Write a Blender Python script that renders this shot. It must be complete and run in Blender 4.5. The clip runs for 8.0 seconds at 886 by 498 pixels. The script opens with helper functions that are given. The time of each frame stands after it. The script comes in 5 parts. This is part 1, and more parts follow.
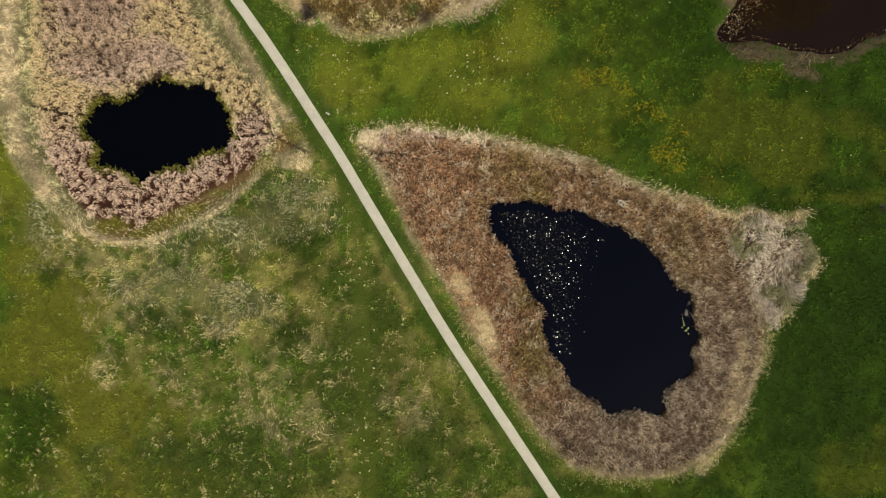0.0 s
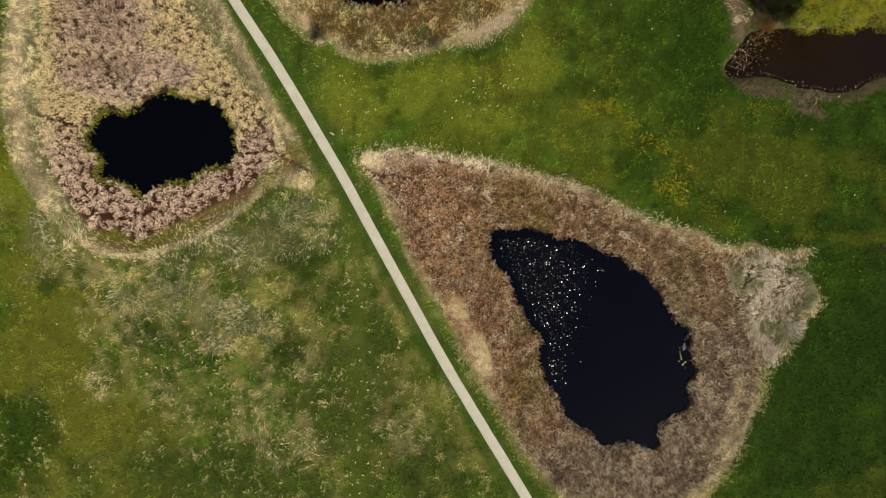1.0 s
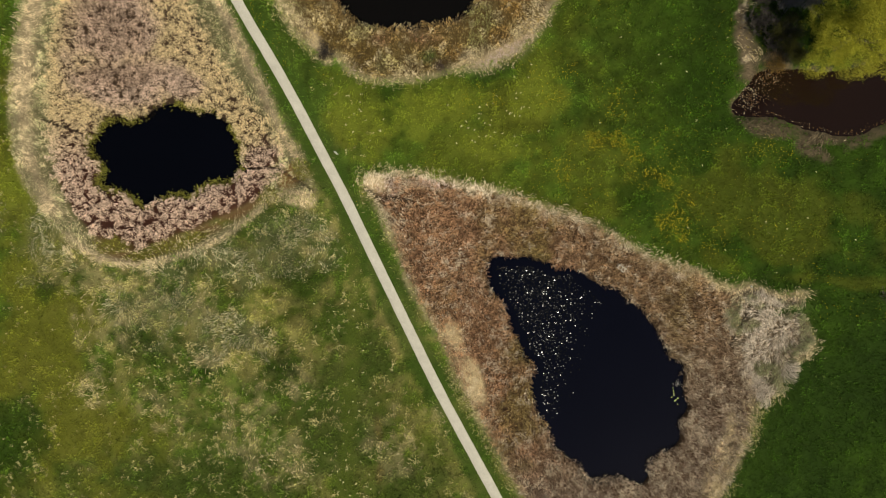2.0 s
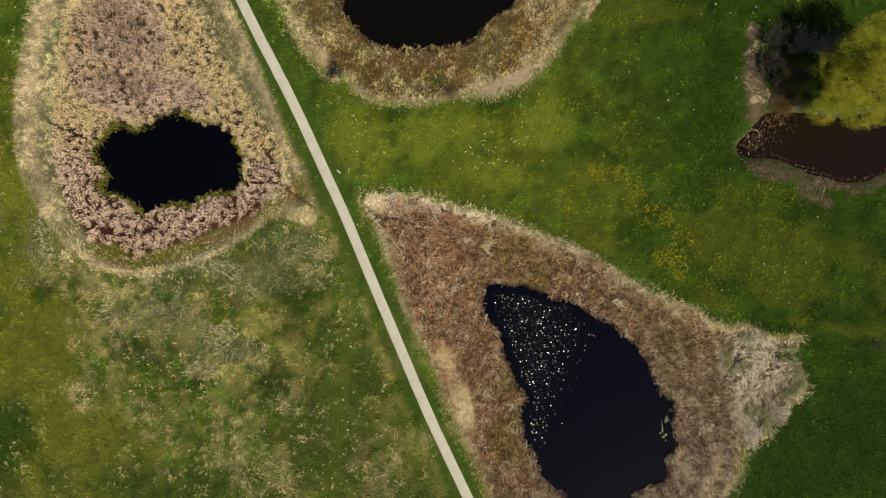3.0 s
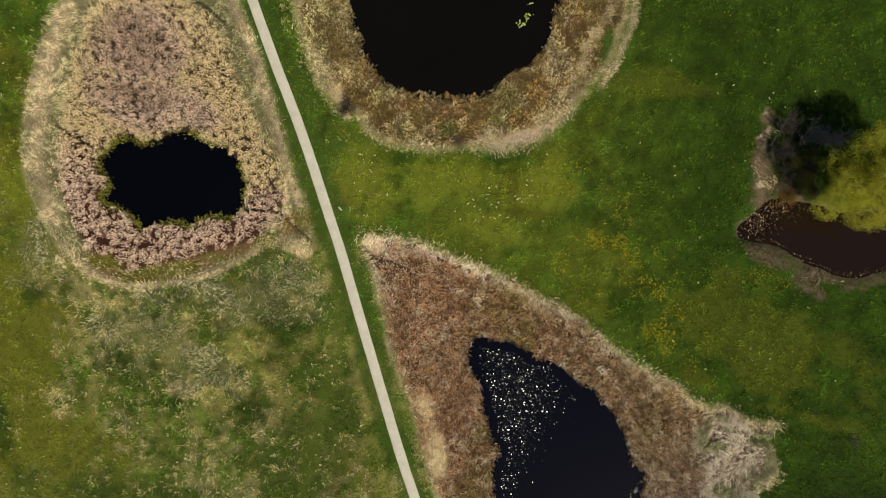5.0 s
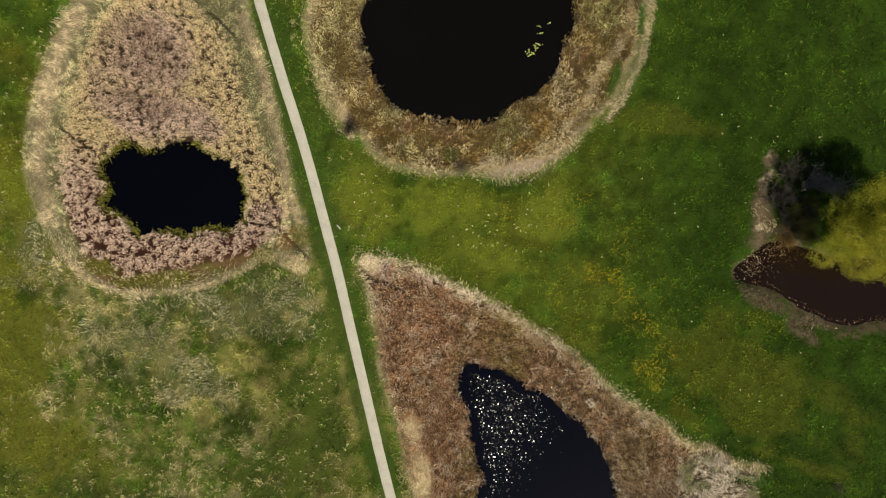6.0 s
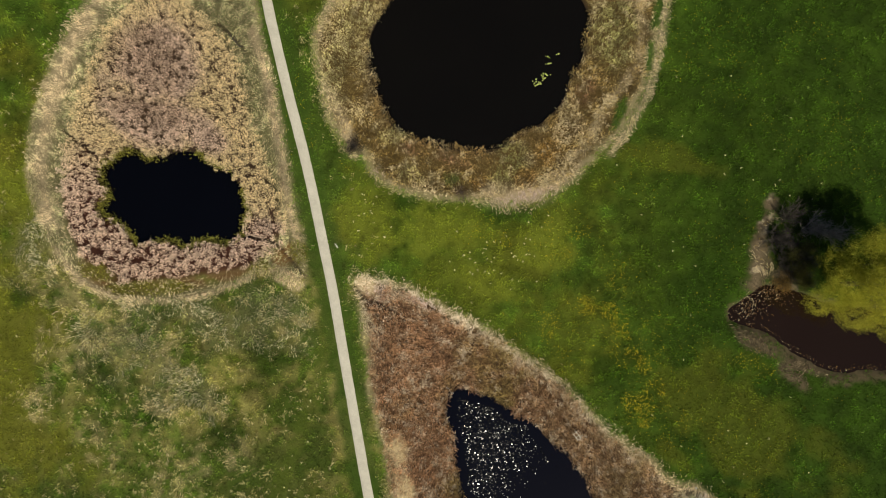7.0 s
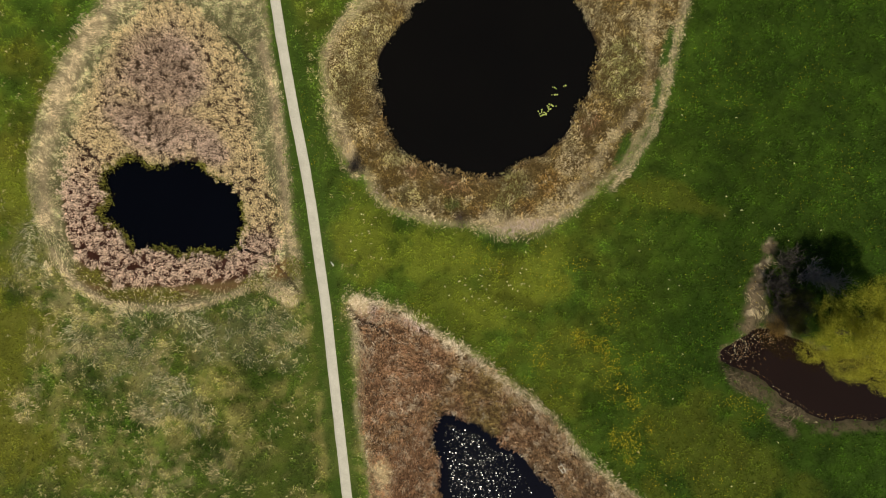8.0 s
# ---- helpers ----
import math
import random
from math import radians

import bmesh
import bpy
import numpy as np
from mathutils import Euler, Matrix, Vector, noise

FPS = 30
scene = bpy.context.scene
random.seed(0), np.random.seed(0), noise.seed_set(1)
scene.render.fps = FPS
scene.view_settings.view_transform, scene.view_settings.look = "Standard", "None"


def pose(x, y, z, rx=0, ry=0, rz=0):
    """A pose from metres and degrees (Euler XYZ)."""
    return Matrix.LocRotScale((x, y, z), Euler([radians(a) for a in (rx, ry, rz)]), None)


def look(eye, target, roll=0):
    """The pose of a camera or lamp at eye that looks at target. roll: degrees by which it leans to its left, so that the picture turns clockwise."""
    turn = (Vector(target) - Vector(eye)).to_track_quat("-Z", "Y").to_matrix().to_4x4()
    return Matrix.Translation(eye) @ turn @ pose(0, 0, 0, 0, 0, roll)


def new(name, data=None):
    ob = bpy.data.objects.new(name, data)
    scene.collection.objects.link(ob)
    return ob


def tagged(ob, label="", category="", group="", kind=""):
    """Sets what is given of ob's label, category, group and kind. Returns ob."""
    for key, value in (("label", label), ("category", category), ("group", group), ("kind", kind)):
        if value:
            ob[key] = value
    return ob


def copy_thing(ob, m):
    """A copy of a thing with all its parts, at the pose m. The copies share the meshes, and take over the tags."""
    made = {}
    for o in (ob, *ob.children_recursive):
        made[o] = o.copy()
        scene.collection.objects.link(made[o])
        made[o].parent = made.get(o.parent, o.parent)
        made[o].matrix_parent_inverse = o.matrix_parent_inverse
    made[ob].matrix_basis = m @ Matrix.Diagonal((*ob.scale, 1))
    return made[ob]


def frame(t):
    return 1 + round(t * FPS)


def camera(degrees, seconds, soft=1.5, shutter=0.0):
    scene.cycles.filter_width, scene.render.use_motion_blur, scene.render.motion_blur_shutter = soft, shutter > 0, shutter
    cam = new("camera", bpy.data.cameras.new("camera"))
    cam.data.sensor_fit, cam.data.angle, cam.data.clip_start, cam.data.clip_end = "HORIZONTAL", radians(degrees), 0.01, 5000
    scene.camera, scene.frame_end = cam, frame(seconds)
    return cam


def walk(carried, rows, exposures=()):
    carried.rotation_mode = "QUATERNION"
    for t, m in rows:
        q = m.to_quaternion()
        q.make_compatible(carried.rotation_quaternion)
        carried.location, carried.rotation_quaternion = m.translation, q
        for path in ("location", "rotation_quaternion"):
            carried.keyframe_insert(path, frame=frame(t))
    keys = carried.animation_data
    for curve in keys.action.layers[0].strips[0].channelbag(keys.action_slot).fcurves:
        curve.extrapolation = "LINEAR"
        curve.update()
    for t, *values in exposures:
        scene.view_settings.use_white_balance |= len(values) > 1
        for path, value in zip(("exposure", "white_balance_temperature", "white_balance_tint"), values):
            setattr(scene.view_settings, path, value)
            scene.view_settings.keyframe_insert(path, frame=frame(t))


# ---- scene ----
# ---------------------------------------------------------------- camera
cam = camera(72, 8.0, soft=1.0)
walk(cam, [
    (0.0, pose(0.387, -17.41, 107.971, -0.483, -0.615, 0.006)),
    (0.5, pose(0.686, -15.814, 107.832, -0.194, -0.458, 1.007)),
    (1.0, pose(0.917, -13.921, 107.764, -0.054, -0.337, 2.203)),
    (1.5, pose(1.073, -11.8, 107.749, -0.031, -0.247, 3.551)),
    (2.0, pose(1.147, -9.513, 107.77, -0.094, -0.184, 5.013)),
    (2.5, pose(1.139, -7.116, 107.814, -0.217, -0.142, 6.557)),
    (3.0, pose(1.049, -4.658, 107.87, -0.376, -0.119, 8.155)),
    (3.5, pose(0.879, -2.181, 107.926, -0.549, -0.108, 9.786)),
    (4.0, pose(0.636, 0.28, 107.975, -0.718, -0.107, 11.431)),
    (4.5, pose(0.328, 2.696, 108.011, -0.868, -0.111, 13.078)),
    (5.0, pose(-0.036, 5.045, 108.029, -0.986, -0.115, 14.719)),
    (5.5, pose(-0.44, 7.311, 108.027, -1.061, -0.114, 16.35)),
    (6.0, pose(-0.87, 9.486, 108.005, -1.087, -0.105, 17.974)),
    (6.5, pose(-1.307, 11.568, 107.963, -1.059, -0.083, 19.595)),
    (7.0, pose(-1.73, 13.562, 107.906, -0.975, -0.043, 21.227)),
    (7.5, pose(-2.116, 15.478, 107.837, -0.838, 0.019, 22.883)),
    (8.0, pose(-2.438, 17.336, 107.765, -0.651, 0.108, 24.587)),
], exposures=[(0.0, 0.10), (8.0, 0.10)])

# ---------------------------------------------------------------- daylight
SUN_FROM = (0.68, -0.73)
SUN_HEIGHT = 50.0
world = bpy.data.worlds.new("daylight")
scene.world = world
world.use_nodes = True
sky = world.node_tree.nodes.new("ShaderNodeTexSky")
sky.sky_type = "NISHITA"
sky.sun_disc = False
sky.sun_elevation = radians(SUN_HEIGHT)
sky.sun_rotation = math.atan2(SUN_FROM[0], SUN_FROM[1])
world.node_tree.links.new(sky.outputs[0], world.node_tree.nodes["Background"].inputs[0])
world.node_tree.nodes["Background"].inputs[1].default_value = 0.042
sun_data = bpy.data.lights.new("sun", "SUN")
sun_data.energy, sun_data.angle, sun_data.color = 4.9, radians(0.53), (1.0, 0.945, 0.75)
sun = new("sun", sun_data)
SUN_VEC = Vector((SUN_FROM[0], SUN_FROM[1], math.hypot(*SUN_FROM) * math.tan(radians(SUN_HEIGHT))))
sun.matrix_world = look(SUN_VEC.normalized() * 300, (0, 0, 0))

# ---------------------------------------------------------------- materials
def material(name):
    m = bpy.data.materials.new(name)
    m.use_nodes = True
    return m, m.node_tree.nodes, m.node_tree.links, m.node_tree.nodes["Principled BSDF"]


def node(nodes, kind, **values):
    n = nodes.new(kind)
    for key, value in values.items():
        n.inputs[key.replace("_", " ")].default_value = value
    return n


def mixed(nodes, links, mode, a, b, factor):
    n = nodes.new("ShaderNodeMix")
    n.data_type, n.blend_type = "RGBA", mode
    n.clamp_result = False
    for slot, value in ((0, factor), (6, a), (7, b)):
        if isinstance(value, (int, float, tuple)):
            n.inputs[slot].default_value = value
        else:
            links.new(value, n.inputs[slot])
    return n.outputs[2]


def grey(nodes, links, value, low, high):
    """Maps 0..1 to low..high."""
    n = nodes.new("ShaderNodeMapRange")
    links.new(value, n.inputs[0])
    n.inputs[3].default_value, n.inputs[4].default_value = low, high
    return n.outputs[0]


def plant_material(name, rough=0.75, through_light=0.25, spread=0.35):
    """Blades and leaves: colour from the tint that each one carries, varied piece by piece."""
    m, nodes, links, bsdf = material(name)
    tint = nodes.new("ShaderNodeAttribute")
    tint.attribute_name = "tint"
    geo = nodes.new("ShaderNodeNewGeometry")
    vary = grey(nodes, links, geo.outputs["Random Per Island"], 1 - spread, 1 + spread)
    col = nodes.new("ShaderNodeVectorMath")
    col.operation = "SCALE"
    links.new(tint.outputs["Color"], col.inputs[0])
    links.new(vary, col.inputs["Scale"])
    links.new(col.outputs[0], bsdf.inputs["Base Color"])
    bsdf.inputs["Roughness"].default_value = rough
    bsdf.inputs["Specular IOR Level"].default_value = 0.12
    soft = nodes.new("ShaderNodeBsdfTranslucent")
    links.new(col.outputs[0], soft.inputs[0])
    mix = nodes.new("ShaderNodeMixShader")
    mix.inputs[0].default_value = through_light
    links.new(bsdf.outputs[0], mix.inputs[1])
    links.new(soft.outputs[0], mix.inputs[2])
    links.new(mix.outputs[0], nodes["Material Output"].inputs[0])
    return m


def ground_material():
    m, nodes, links, bsdf = material("meadow soil and turf")
    tint = nodes.new("ShaderNodeAttribute")
    tint.attribute_name = "tint"
    place = nodes.new("ShaderNodeTexCoord")
    fine = node(nodes, "ShaderNodeTexNoise", Scale=4.0, Detail=6.0, Roughness=0.7)
    wide = node(nodes, "ShaderNodeTexNoise", Scale=0.35, Detail=5.0, Roughness=0.6)
    for n in (fine, wide):
        links.new(place.outputs["Object"], n.inputs["Vector"])
    a = grey(nodes, links, fine.outputs[0], 0.35, 1.65)
    b = grey(nodes, links, wide.outputs[0], 0.7, 1.3)
    both = nodes.new("ShaderNodeMath")
    both.operation = "MULTIPLY"
    links.new(a, both.inputs[0])
    links.new(b, both.inputs[1])
    col = nodes.new("ShaderNodeVectorMath")
    col.operation = "SCALE"
    links.new(tint.outputs["Color"], col.inputs[0])
    links.new(both.outputs[0], col.inputs["Scale"])
    links.new(col.outputs[0], bsdf.inputs["Base Color"])
    bsdf.inputs["Roughness"].default_value = 0.95
    bsdf.inputs["Specular IOR Level"].default_value = 0.1
    bump = node(nodes, "ShaderNodeBump", Strength=0.8, Distance=0.12)
    links.new(fine.outputs[0], bump.inputs["Height"])
    links.new(bump.outputs[0], bsdf.inputs["Normal"])
    return m


def rough_material(name, low, high, scale, rough=0.85, bump_by=0.02, fine_scale=None):
    """Solid stuff whose colour wanders between two tones at two scales."""
    m, nodes, links, bsdf = material(name)
    place = nodes.new("ShaderNodeTexCoord")
    a = node(nodes, "ShaderNodeTexNoise", Scale=scale, Detail=6.0, Roughness=0.65)
    b = node(nodes, "ShaderNodeTexNoise", Scale=fine_scale or scale * 9, Detail=4.0, Roughness=0.6)
    for n in (a, b):
        links.new(place.outputs["Object"], n.inputs["Vector"])
    base = mixed(nodes, links, "MIX", (*low, 1), (*high, 1), grey(nodes, links, a.outputs[0], -0.6, 1.6))
    col = mixed(nodes, links, "MULTIPLY", base, (1, 1, 1, 1), 0.0)
    speck = nodes.new("ShaderNodeVectorMath")
    speck.operation = "SCALE"
    links.new(col, speck.inputs[0])
    links.new(grey(nodes, links, b.outputs[0], 0.6, 1.4), speck.inputs["Scale"])
    links.new(speck.outputs[0], bsdf.inputs["Base Color"])
    bsdf.inputs["Roughness"].default_value = rough
    bump = node(nodes, "ShaderNodeBump", Strength=0.6, Distance=bump_by)
    links.new(b.outputs[0], bump.inputs["Height"])
    links.new(bump.outputs[0], bsdf.inputs["Normal"])
    return m


def water_material(name, deep, murk, murk_scale=0.06):
    m, nodes, links, bsdf = material(name)
    place = nodes.new("ShaderNodeTexCoord")
    wide = node(nodes, "ShaderNodeTexNoise", Scale=murk_scale, Detail=3.0)
    ripple = node(nodes, "ShaderNodeTexNoise", Scale=2.2, Detail=3.0)
    for n in (wide, ripple):
        links.new(place.outputs["Object"], n.inputs["Vector"])
    links.new(mixed(nodes, links, "MIX", (*deep, 1), (*murk, 1), wide.outputs[0]), bsdf.inputs["Base Color"])
    bsdf.inputs["Roughness"].default_value = 0.06
    bsdf.inputs["IOR"].default_value = 1.33
    bump = node(nodes, "ShaderNodeBump", Strength=0.05, Distance=0.02)
    links.new(ripple.outputs[0], bump.inputs["Height"])
    links.new(bump.outputs[0], bsdf.inputs["Normal"])
    return m


M_GROUND = ground_material()
M_GRASS = plant_material("fresh grass blades", 0.6, 0.3, 0.12)
M_STRAW = plant_material("dry straw blades", 0.8, 0.2, 0.2)
M_REED = plant_material("dry reed stems", 0.8, 0.2, 0.22)
M_LEAF = plant_material("young willow leaves", 0.6, 0.35, 0.3)
M_PETAL = plant_material("flower petals", 0.7, 0.2, 0.2)
M_PATH = rough_material("compacted pale gravel", (0.37, 0.340, 0.285), (0.47, 0.435, 0.37), 0.5, 0.95, 0.01, 7.0)
M_BARK = rough_material("grey furrowed bark", (0.07, 0.055, 0.04), (0.17, 0.14, 0.10), 1.5, 0.9, 0.03)
# tone darkened so twigs beyond the willow's shadow still read as shaded
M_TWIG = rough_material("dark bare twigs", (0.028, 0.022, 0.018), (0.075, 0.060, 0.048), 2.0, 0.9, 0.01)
M_GREYWOOD = rough_material("grey bare branches", (0.14, 0.12, 0.11), (0.34, 0.30, 0.27), 2.0, 0.85, 0.01)
M_PALEWOOD = rough_material("bleached weathered wood", (0.50, 0.46, 0.38), (0.72, 0.68, 0.58), 2.0, 0.8, 0.01)
M_STONE = rough_material("pale stone", (0.35, 0.33, 0.30), (0.6, 0.58, 0.54), 3.0, 0.9, 0.01)
M_WATER_BLACK = water_material("black still pond water", (0.0006, 0.0006, 0.0010), (0.0012, 0.0012, 0.0022))
M_WATER_BLUE = water_material("dark blue pond water", (0.0008, 0.0008, 0.0026), (0.0020, 0.0021, 0.0052))
M_WATER_PEAT = water_material("peat dark pond water", (0.0022, 0.0017, 0.0011), (0.0040, 0.0032, 0.0020))
M_WATER_MUD = water_material("red brown muddy water", (0.0085, 0.0042, 0.0026), (0.0125, 0.0064, 0.0040))


def pad_material(name, low, high, rough, shine=0.5):
    m, nodes, links, bsdf = material(name)
    geo = nodes.new("ShaderNodeNewGeometry")
    info = nodes.new("ShaderNodeObjectInfo")
    add = nodes.new("ShaderNodeMath")
    add.operation = "PINGPONG"
    total = nodes.new("ShaderNodeMath")
    links.new(geo.outputs["Random Per Island"], total.inputs[0])
    links.new(info.outputs["Random"], total.inputs[1])
    links.new(total.outputs[0], add.inputs[0])
    add.inputs[1].default_value = 1.0
    links.new(mixed(nodes, links, "MIX", (*low, 1), (*high, 1), add.outputs[0]), bsdf.inputs["Base Color"])
    bsdf.inputs["Roughness"].default_value = rough
    bsdf.inputs["Specular IOR Level"].default_value = shine
    return m


M_PAD_DARK = pad_material("wet bronze lily pad", (0.0015, 0.0015, 0.0015), (0.004, 0.0035, 0.003), 0.24, 0.38)
M_PAD_GREEN = pad_material("yellow green lily pad", (0.22, 0.26, 0.05), (0.38, 0.42, 0.12), 0.35)

# ---------------------------------------------------------------- plan of the place
POND_WEST = [(-62.6, 3.6), (-61.4, 4.7), (-60.6, 6.6), (-59.4, 7.6), (-57.6, 8.4), (-56.3, 7.8), (-54.5, 8.3), (-52.0, 9.9), (-49.9, 11.1), (-47.4, 11.7), (-45.9, 11.4), (-44.5, 11.3), (-42.5, 10.7), (-40.7, 11.0), (-39.9, 9.7), (-37.6, 8.1), (-36.8, 6.6), (-35.7, 5.4), (-35.8, 3.8), (-35.3, 2.2), (-35.8, 0.6), (-37.8, -1.2), (-40.3, -1.3), (-42.9, -3.3), (-44.3, -4.7), (-45.6, -4.0), (-47.8, -4.5), (-51.6, -6.5), (-53.2, -5.9), (-56.6, -4.4), (-59.8, -4.0), (-60.2, -2.8), (-59.3, -1.6), (-59.7, -0.4), (-61.1, 1.1), (-62.0, 2.0)]
POND_EAST = [(9.4, -10.7), (13.2, -10.4), (16.2, -9.9), (19.2, -10.2), (21.7, -11.2), (24.2, -10.5), (26.2, -11.7), (27.7, -13.0), (30.2, -13.7), (32.8, -14.2), (35.3, -16.2), (38.3, -17.4), (39.8, -20.2), (41.8, -22.7), (43.4, -25.5), (45.6, -26.3), (45.9, -29.3), (46.2, -31.8), (47.1, -34.0), (45.9, -36.3), (46.2, -39.4), (44.9, -41.4), (42.4, -43.4), (41.2, -46.4), (39.9, -48.2), (36.9, -47.2), (33.3, -48.4), (30.3, -47.9), (29.3, -45.9), (26.8, -44.4), (24.3, -43.3), (23.2, -40.3), (21.7, -38.3), (20.0, -35.3), (19.4, -31.8), (19.7, -28.8), (17.7, -27.7), (16.2, -24.2), (14.7, -22.2), (13.7, -19.7), (12.2, -18.2), (11.0, -16.2), (10.0, -13.7)]
POND_NORTH = [(-24.3, 54.2), (-25.2, 49.4), (-26.3, 42.9), (-24.7, 37.7), (-20.9, 32.3), (-16.8, 29.3), (-12.6, 28.5), (-7.4, 29.2), (-2.4, 30.2), (2.3, 33.1), (3.7, 35.9), (6.7, 38.9), (8.9, 43.8), (8.8, 47.5), (9.4, 52.2), (8.7, 56.2), (8.1, 59.2), (5.5, 61.8), (1.0, 65.7), (-3.6, 67.4), (-10.3, 66.6), (-16.8, 63.9), (-21.5, 59.9)]
POND_BROWN = [(50.7, 19.4), (53.3, 18.9), (57.6, 19.2), (62.5, 18.1), (64.9, 17.5), (68.5, 16.9), (72.8, 17.2), (77.4, 19.2), (81.9, 21.7), (87.0, 25.0), (90.0, 30.0), (86.5, 32.5), (79.5, 31.5), (72.8, 29.0), (66.0, 27.6), (61.3, 27.4), (57.3, 27.2), (54.6, 26.0), (52.3, 23.2)]
BED_WEST = [(-74.9, 30.0), (-76.3, 24.5), (-77.1, 18.0), (-77.2, 11.0), (-76.0, 3.0), (-74.6, -2.0), (-71.6, -6.6), (-67.2, -11.6), (-63.1, -15.2), (-59.0, -17.0), (-52.0, -17.6), (-45.3, -15.6), (-37.6, -11.7), (-32.6, -7.1), (-29.6, -3.4), (-26.4, -2.2), (-22.4, -3.2), (-21.8, -1.6), (-23.6, 2.0), (-26.1, 6.4), (-29.1, 10.7), (-32.9, 17.6), (-37.8, 26.0), (-41.8, 32.1), (-45.4, 37.2), (-49.0, 42.9), (-53.0, 47.6), (-62.3, 48.8), (-69.8, 43.7), (-73.0, 35.6)]
REED_WEST = [(-70.6, 28.2), (-71.4, 22.5), (-71.5, 16.5), (-71.2, 10.4), (-70.7, 5.0), (-68.8, -0.5), (-66.4, -5.4), (-63.6, -9.4), (-60.4, -12.6), (-56.4, -14.6), (-52.1, -14.7), (-47.8, -12.4), (-41.8, -9.6), (-36.0, -6.2), (-31.6, -3.2), (-28.9, -0.2), (-27.4, 3.2), (-27.4, 5.6), (-29.6, 9.2), (-33.6, 13.8), (-37.8, 18.2), (-41.9, 24.0), (-44.4, 28.2), (-48.3, 32.3), (-54.6, 35.5), (-60.3, 37.2), (-65.7, 36.4), (-69.0, 33.0)]
BED_EAST = [(-14.0, 1.5), (-7.8, 3.3), (-0.9, 3.1), (7.1, 2.3), (13.1, 1.3), (20.2, -0.4), (27.2, -2.2), (33.2, -5.2), (39.3, -7.7), (46.3, -9.2), (52.4, -11.4), (56.5, -11.0), (62.5, -12.2), (66.8, -11.6), (65.1, -14.4), (67.6, -18.2), (68.5, -21.7), (64.8, -25.5), (62.8, -30.3), (59.6, -32.5), (58.8, -38.4), (56.8, -44.4), (53.8, -50.5), (50.6, -54.5), (43.5, -58.7), (35.4, -59.5), (26.3, -58.1), (21.8, -54.6), (18.2, -51.4), (16.2, -48.4), (12.2, -42.3), (10.0, -39.3), (6.2, -33.3), (2.9, -27.2), (-0.9, -21.2), (-4.9, -15.2), (-7.8, -9.2), (-10.8, -4.0)]
BED_NORTH = [(-33.4, 50.1), (-35.4, 43.7), (-35.8, 38.1), (-32.4, 32.0), (-28.2, 26.2), (-23.3, 21.9), (-20.6, 22.0), (-17.4, 19.7), (-11.4, 18.6), (-5.2, 19.5), (2.3, 22.4), (8.1, 24.0), (13.8, 28.4), (17.3, 33.9), (19.0, 38.5), (21.2, 43.3), (21.9, 51.3), (21.5, 58.8), (19.7, 67.8), (19.0, 74.0), (15.3, 81.0), (3.4, 84.2), (-14.1, 79.5), (-28.3, 67.6), (-31.3, 57.5)]
STRAW_EAST = [(53.4, -12.7), (56.5, -11.4), (63.5, -12.7), (66.1, -14.2), (67.6, -18.2), (68.1, -21.7), (64.6, -25.3), (62.6, -30.3), (59.1, -32.3), (57.0, -28.3), (55.5, -24.3), (53.5, -20.2), (52.4, -16.2)]
PATH_LINE = [(-130.0, 172.0), (-88.0, 106.0), (-57.0, 59.0), (-47.2, 43.7), (-41.7, 35.4), (-35.9, 27.0), (-29.5, 18.0), (-22.9, 7.9), (-16.6, -2.0), (-10.3, -12.6), (-4.9, -21.6), (3.2, -35.0), (13.2, -50.2), (21.3, -62.5), (34.0, -82.0), (62.0, -126.0)]
# x, y, radius x, radius y, turn in degrees
STRAW_SPOTS = [(-38.9, -22.2, 4.5, 4, 0), (-53.9, -21.2, 9, 4, 0), (-28.9, -28.2, 3, 3, 0), (-36.9, -33.2, 4, 2, 0), (-56.9, -30.2, 6, 4, 0), (-57.9, -38.2, 4, 5, 0), (-44.9, -43.2, 6, 3, -15), (-22.4, -36.2, 2.5, 3, 0), (-23.9, -49.2, 6, 6, 0), (-28.9, -40.2, 5, 6, 0), (-4.9, -46.2, 4, 5, 30), (-22.4, -8.2, 4.5, 4, 0), (-17.0, -12.0, 1.6, 1.2, 0), (-66, -17, 4, 4, 0), (64.3, -12.0, 3.2, 0.8, 8), (-38.1, -14.6, 5, 1.6, 20), (-20.4, -6.6, 2.2, 4.0, 20), (-19.6, -10.6, 2.4, 2.2, 0), (-2.9, -44.3, 3, 5, 35), (2.4, -38.6, 2, 4, 35), (-31.8, -47.2, 4, 3, 0), (-57.4, -27.8, 5, 4, 0), (-36.8, -33.0, 3, 1.6, -15)]
SEDGE_SPOTS = [(-32.9, -15.2, 12, 4.5, 10), (-45.0, -25.2, 10, 4, -10), (-38, -28, 8, 4, 0), (-68.5, -13.0, 5, 7, 20), (-26, -11, 6, 5, 0)]
OLIVE_SPOTS = [(-64, -38, 6, 22, 24), (-69, -22, 5, 10, 0), (-66.9, -30.2, 8, 15, 0), (-56.9, -46.2, 10, 9, 0), (-46.9, -59.2, 18, 5, 0), (-70.9, -22.2, 6, 6, 0), (-14.9, 12.8, 7, 7, 0), (3.1, 7.8, 10, 5, -20), (-1.9, 15.8, 8, 5, 0), (-80, -10, 8, 9, 0), (12, 17, 7, 7, 0), (24, 7, 10, 6, -20), (60, 3, 16, 7, -10), (29, 40.5, 9, 2.5, 8), (76, -57, 6, 6, 0), (50, -7.2, 5, 1.6, -20), (63.2, -2.5, 8, 4, 0), (72, -9.3, 8, 1.3, 0)]
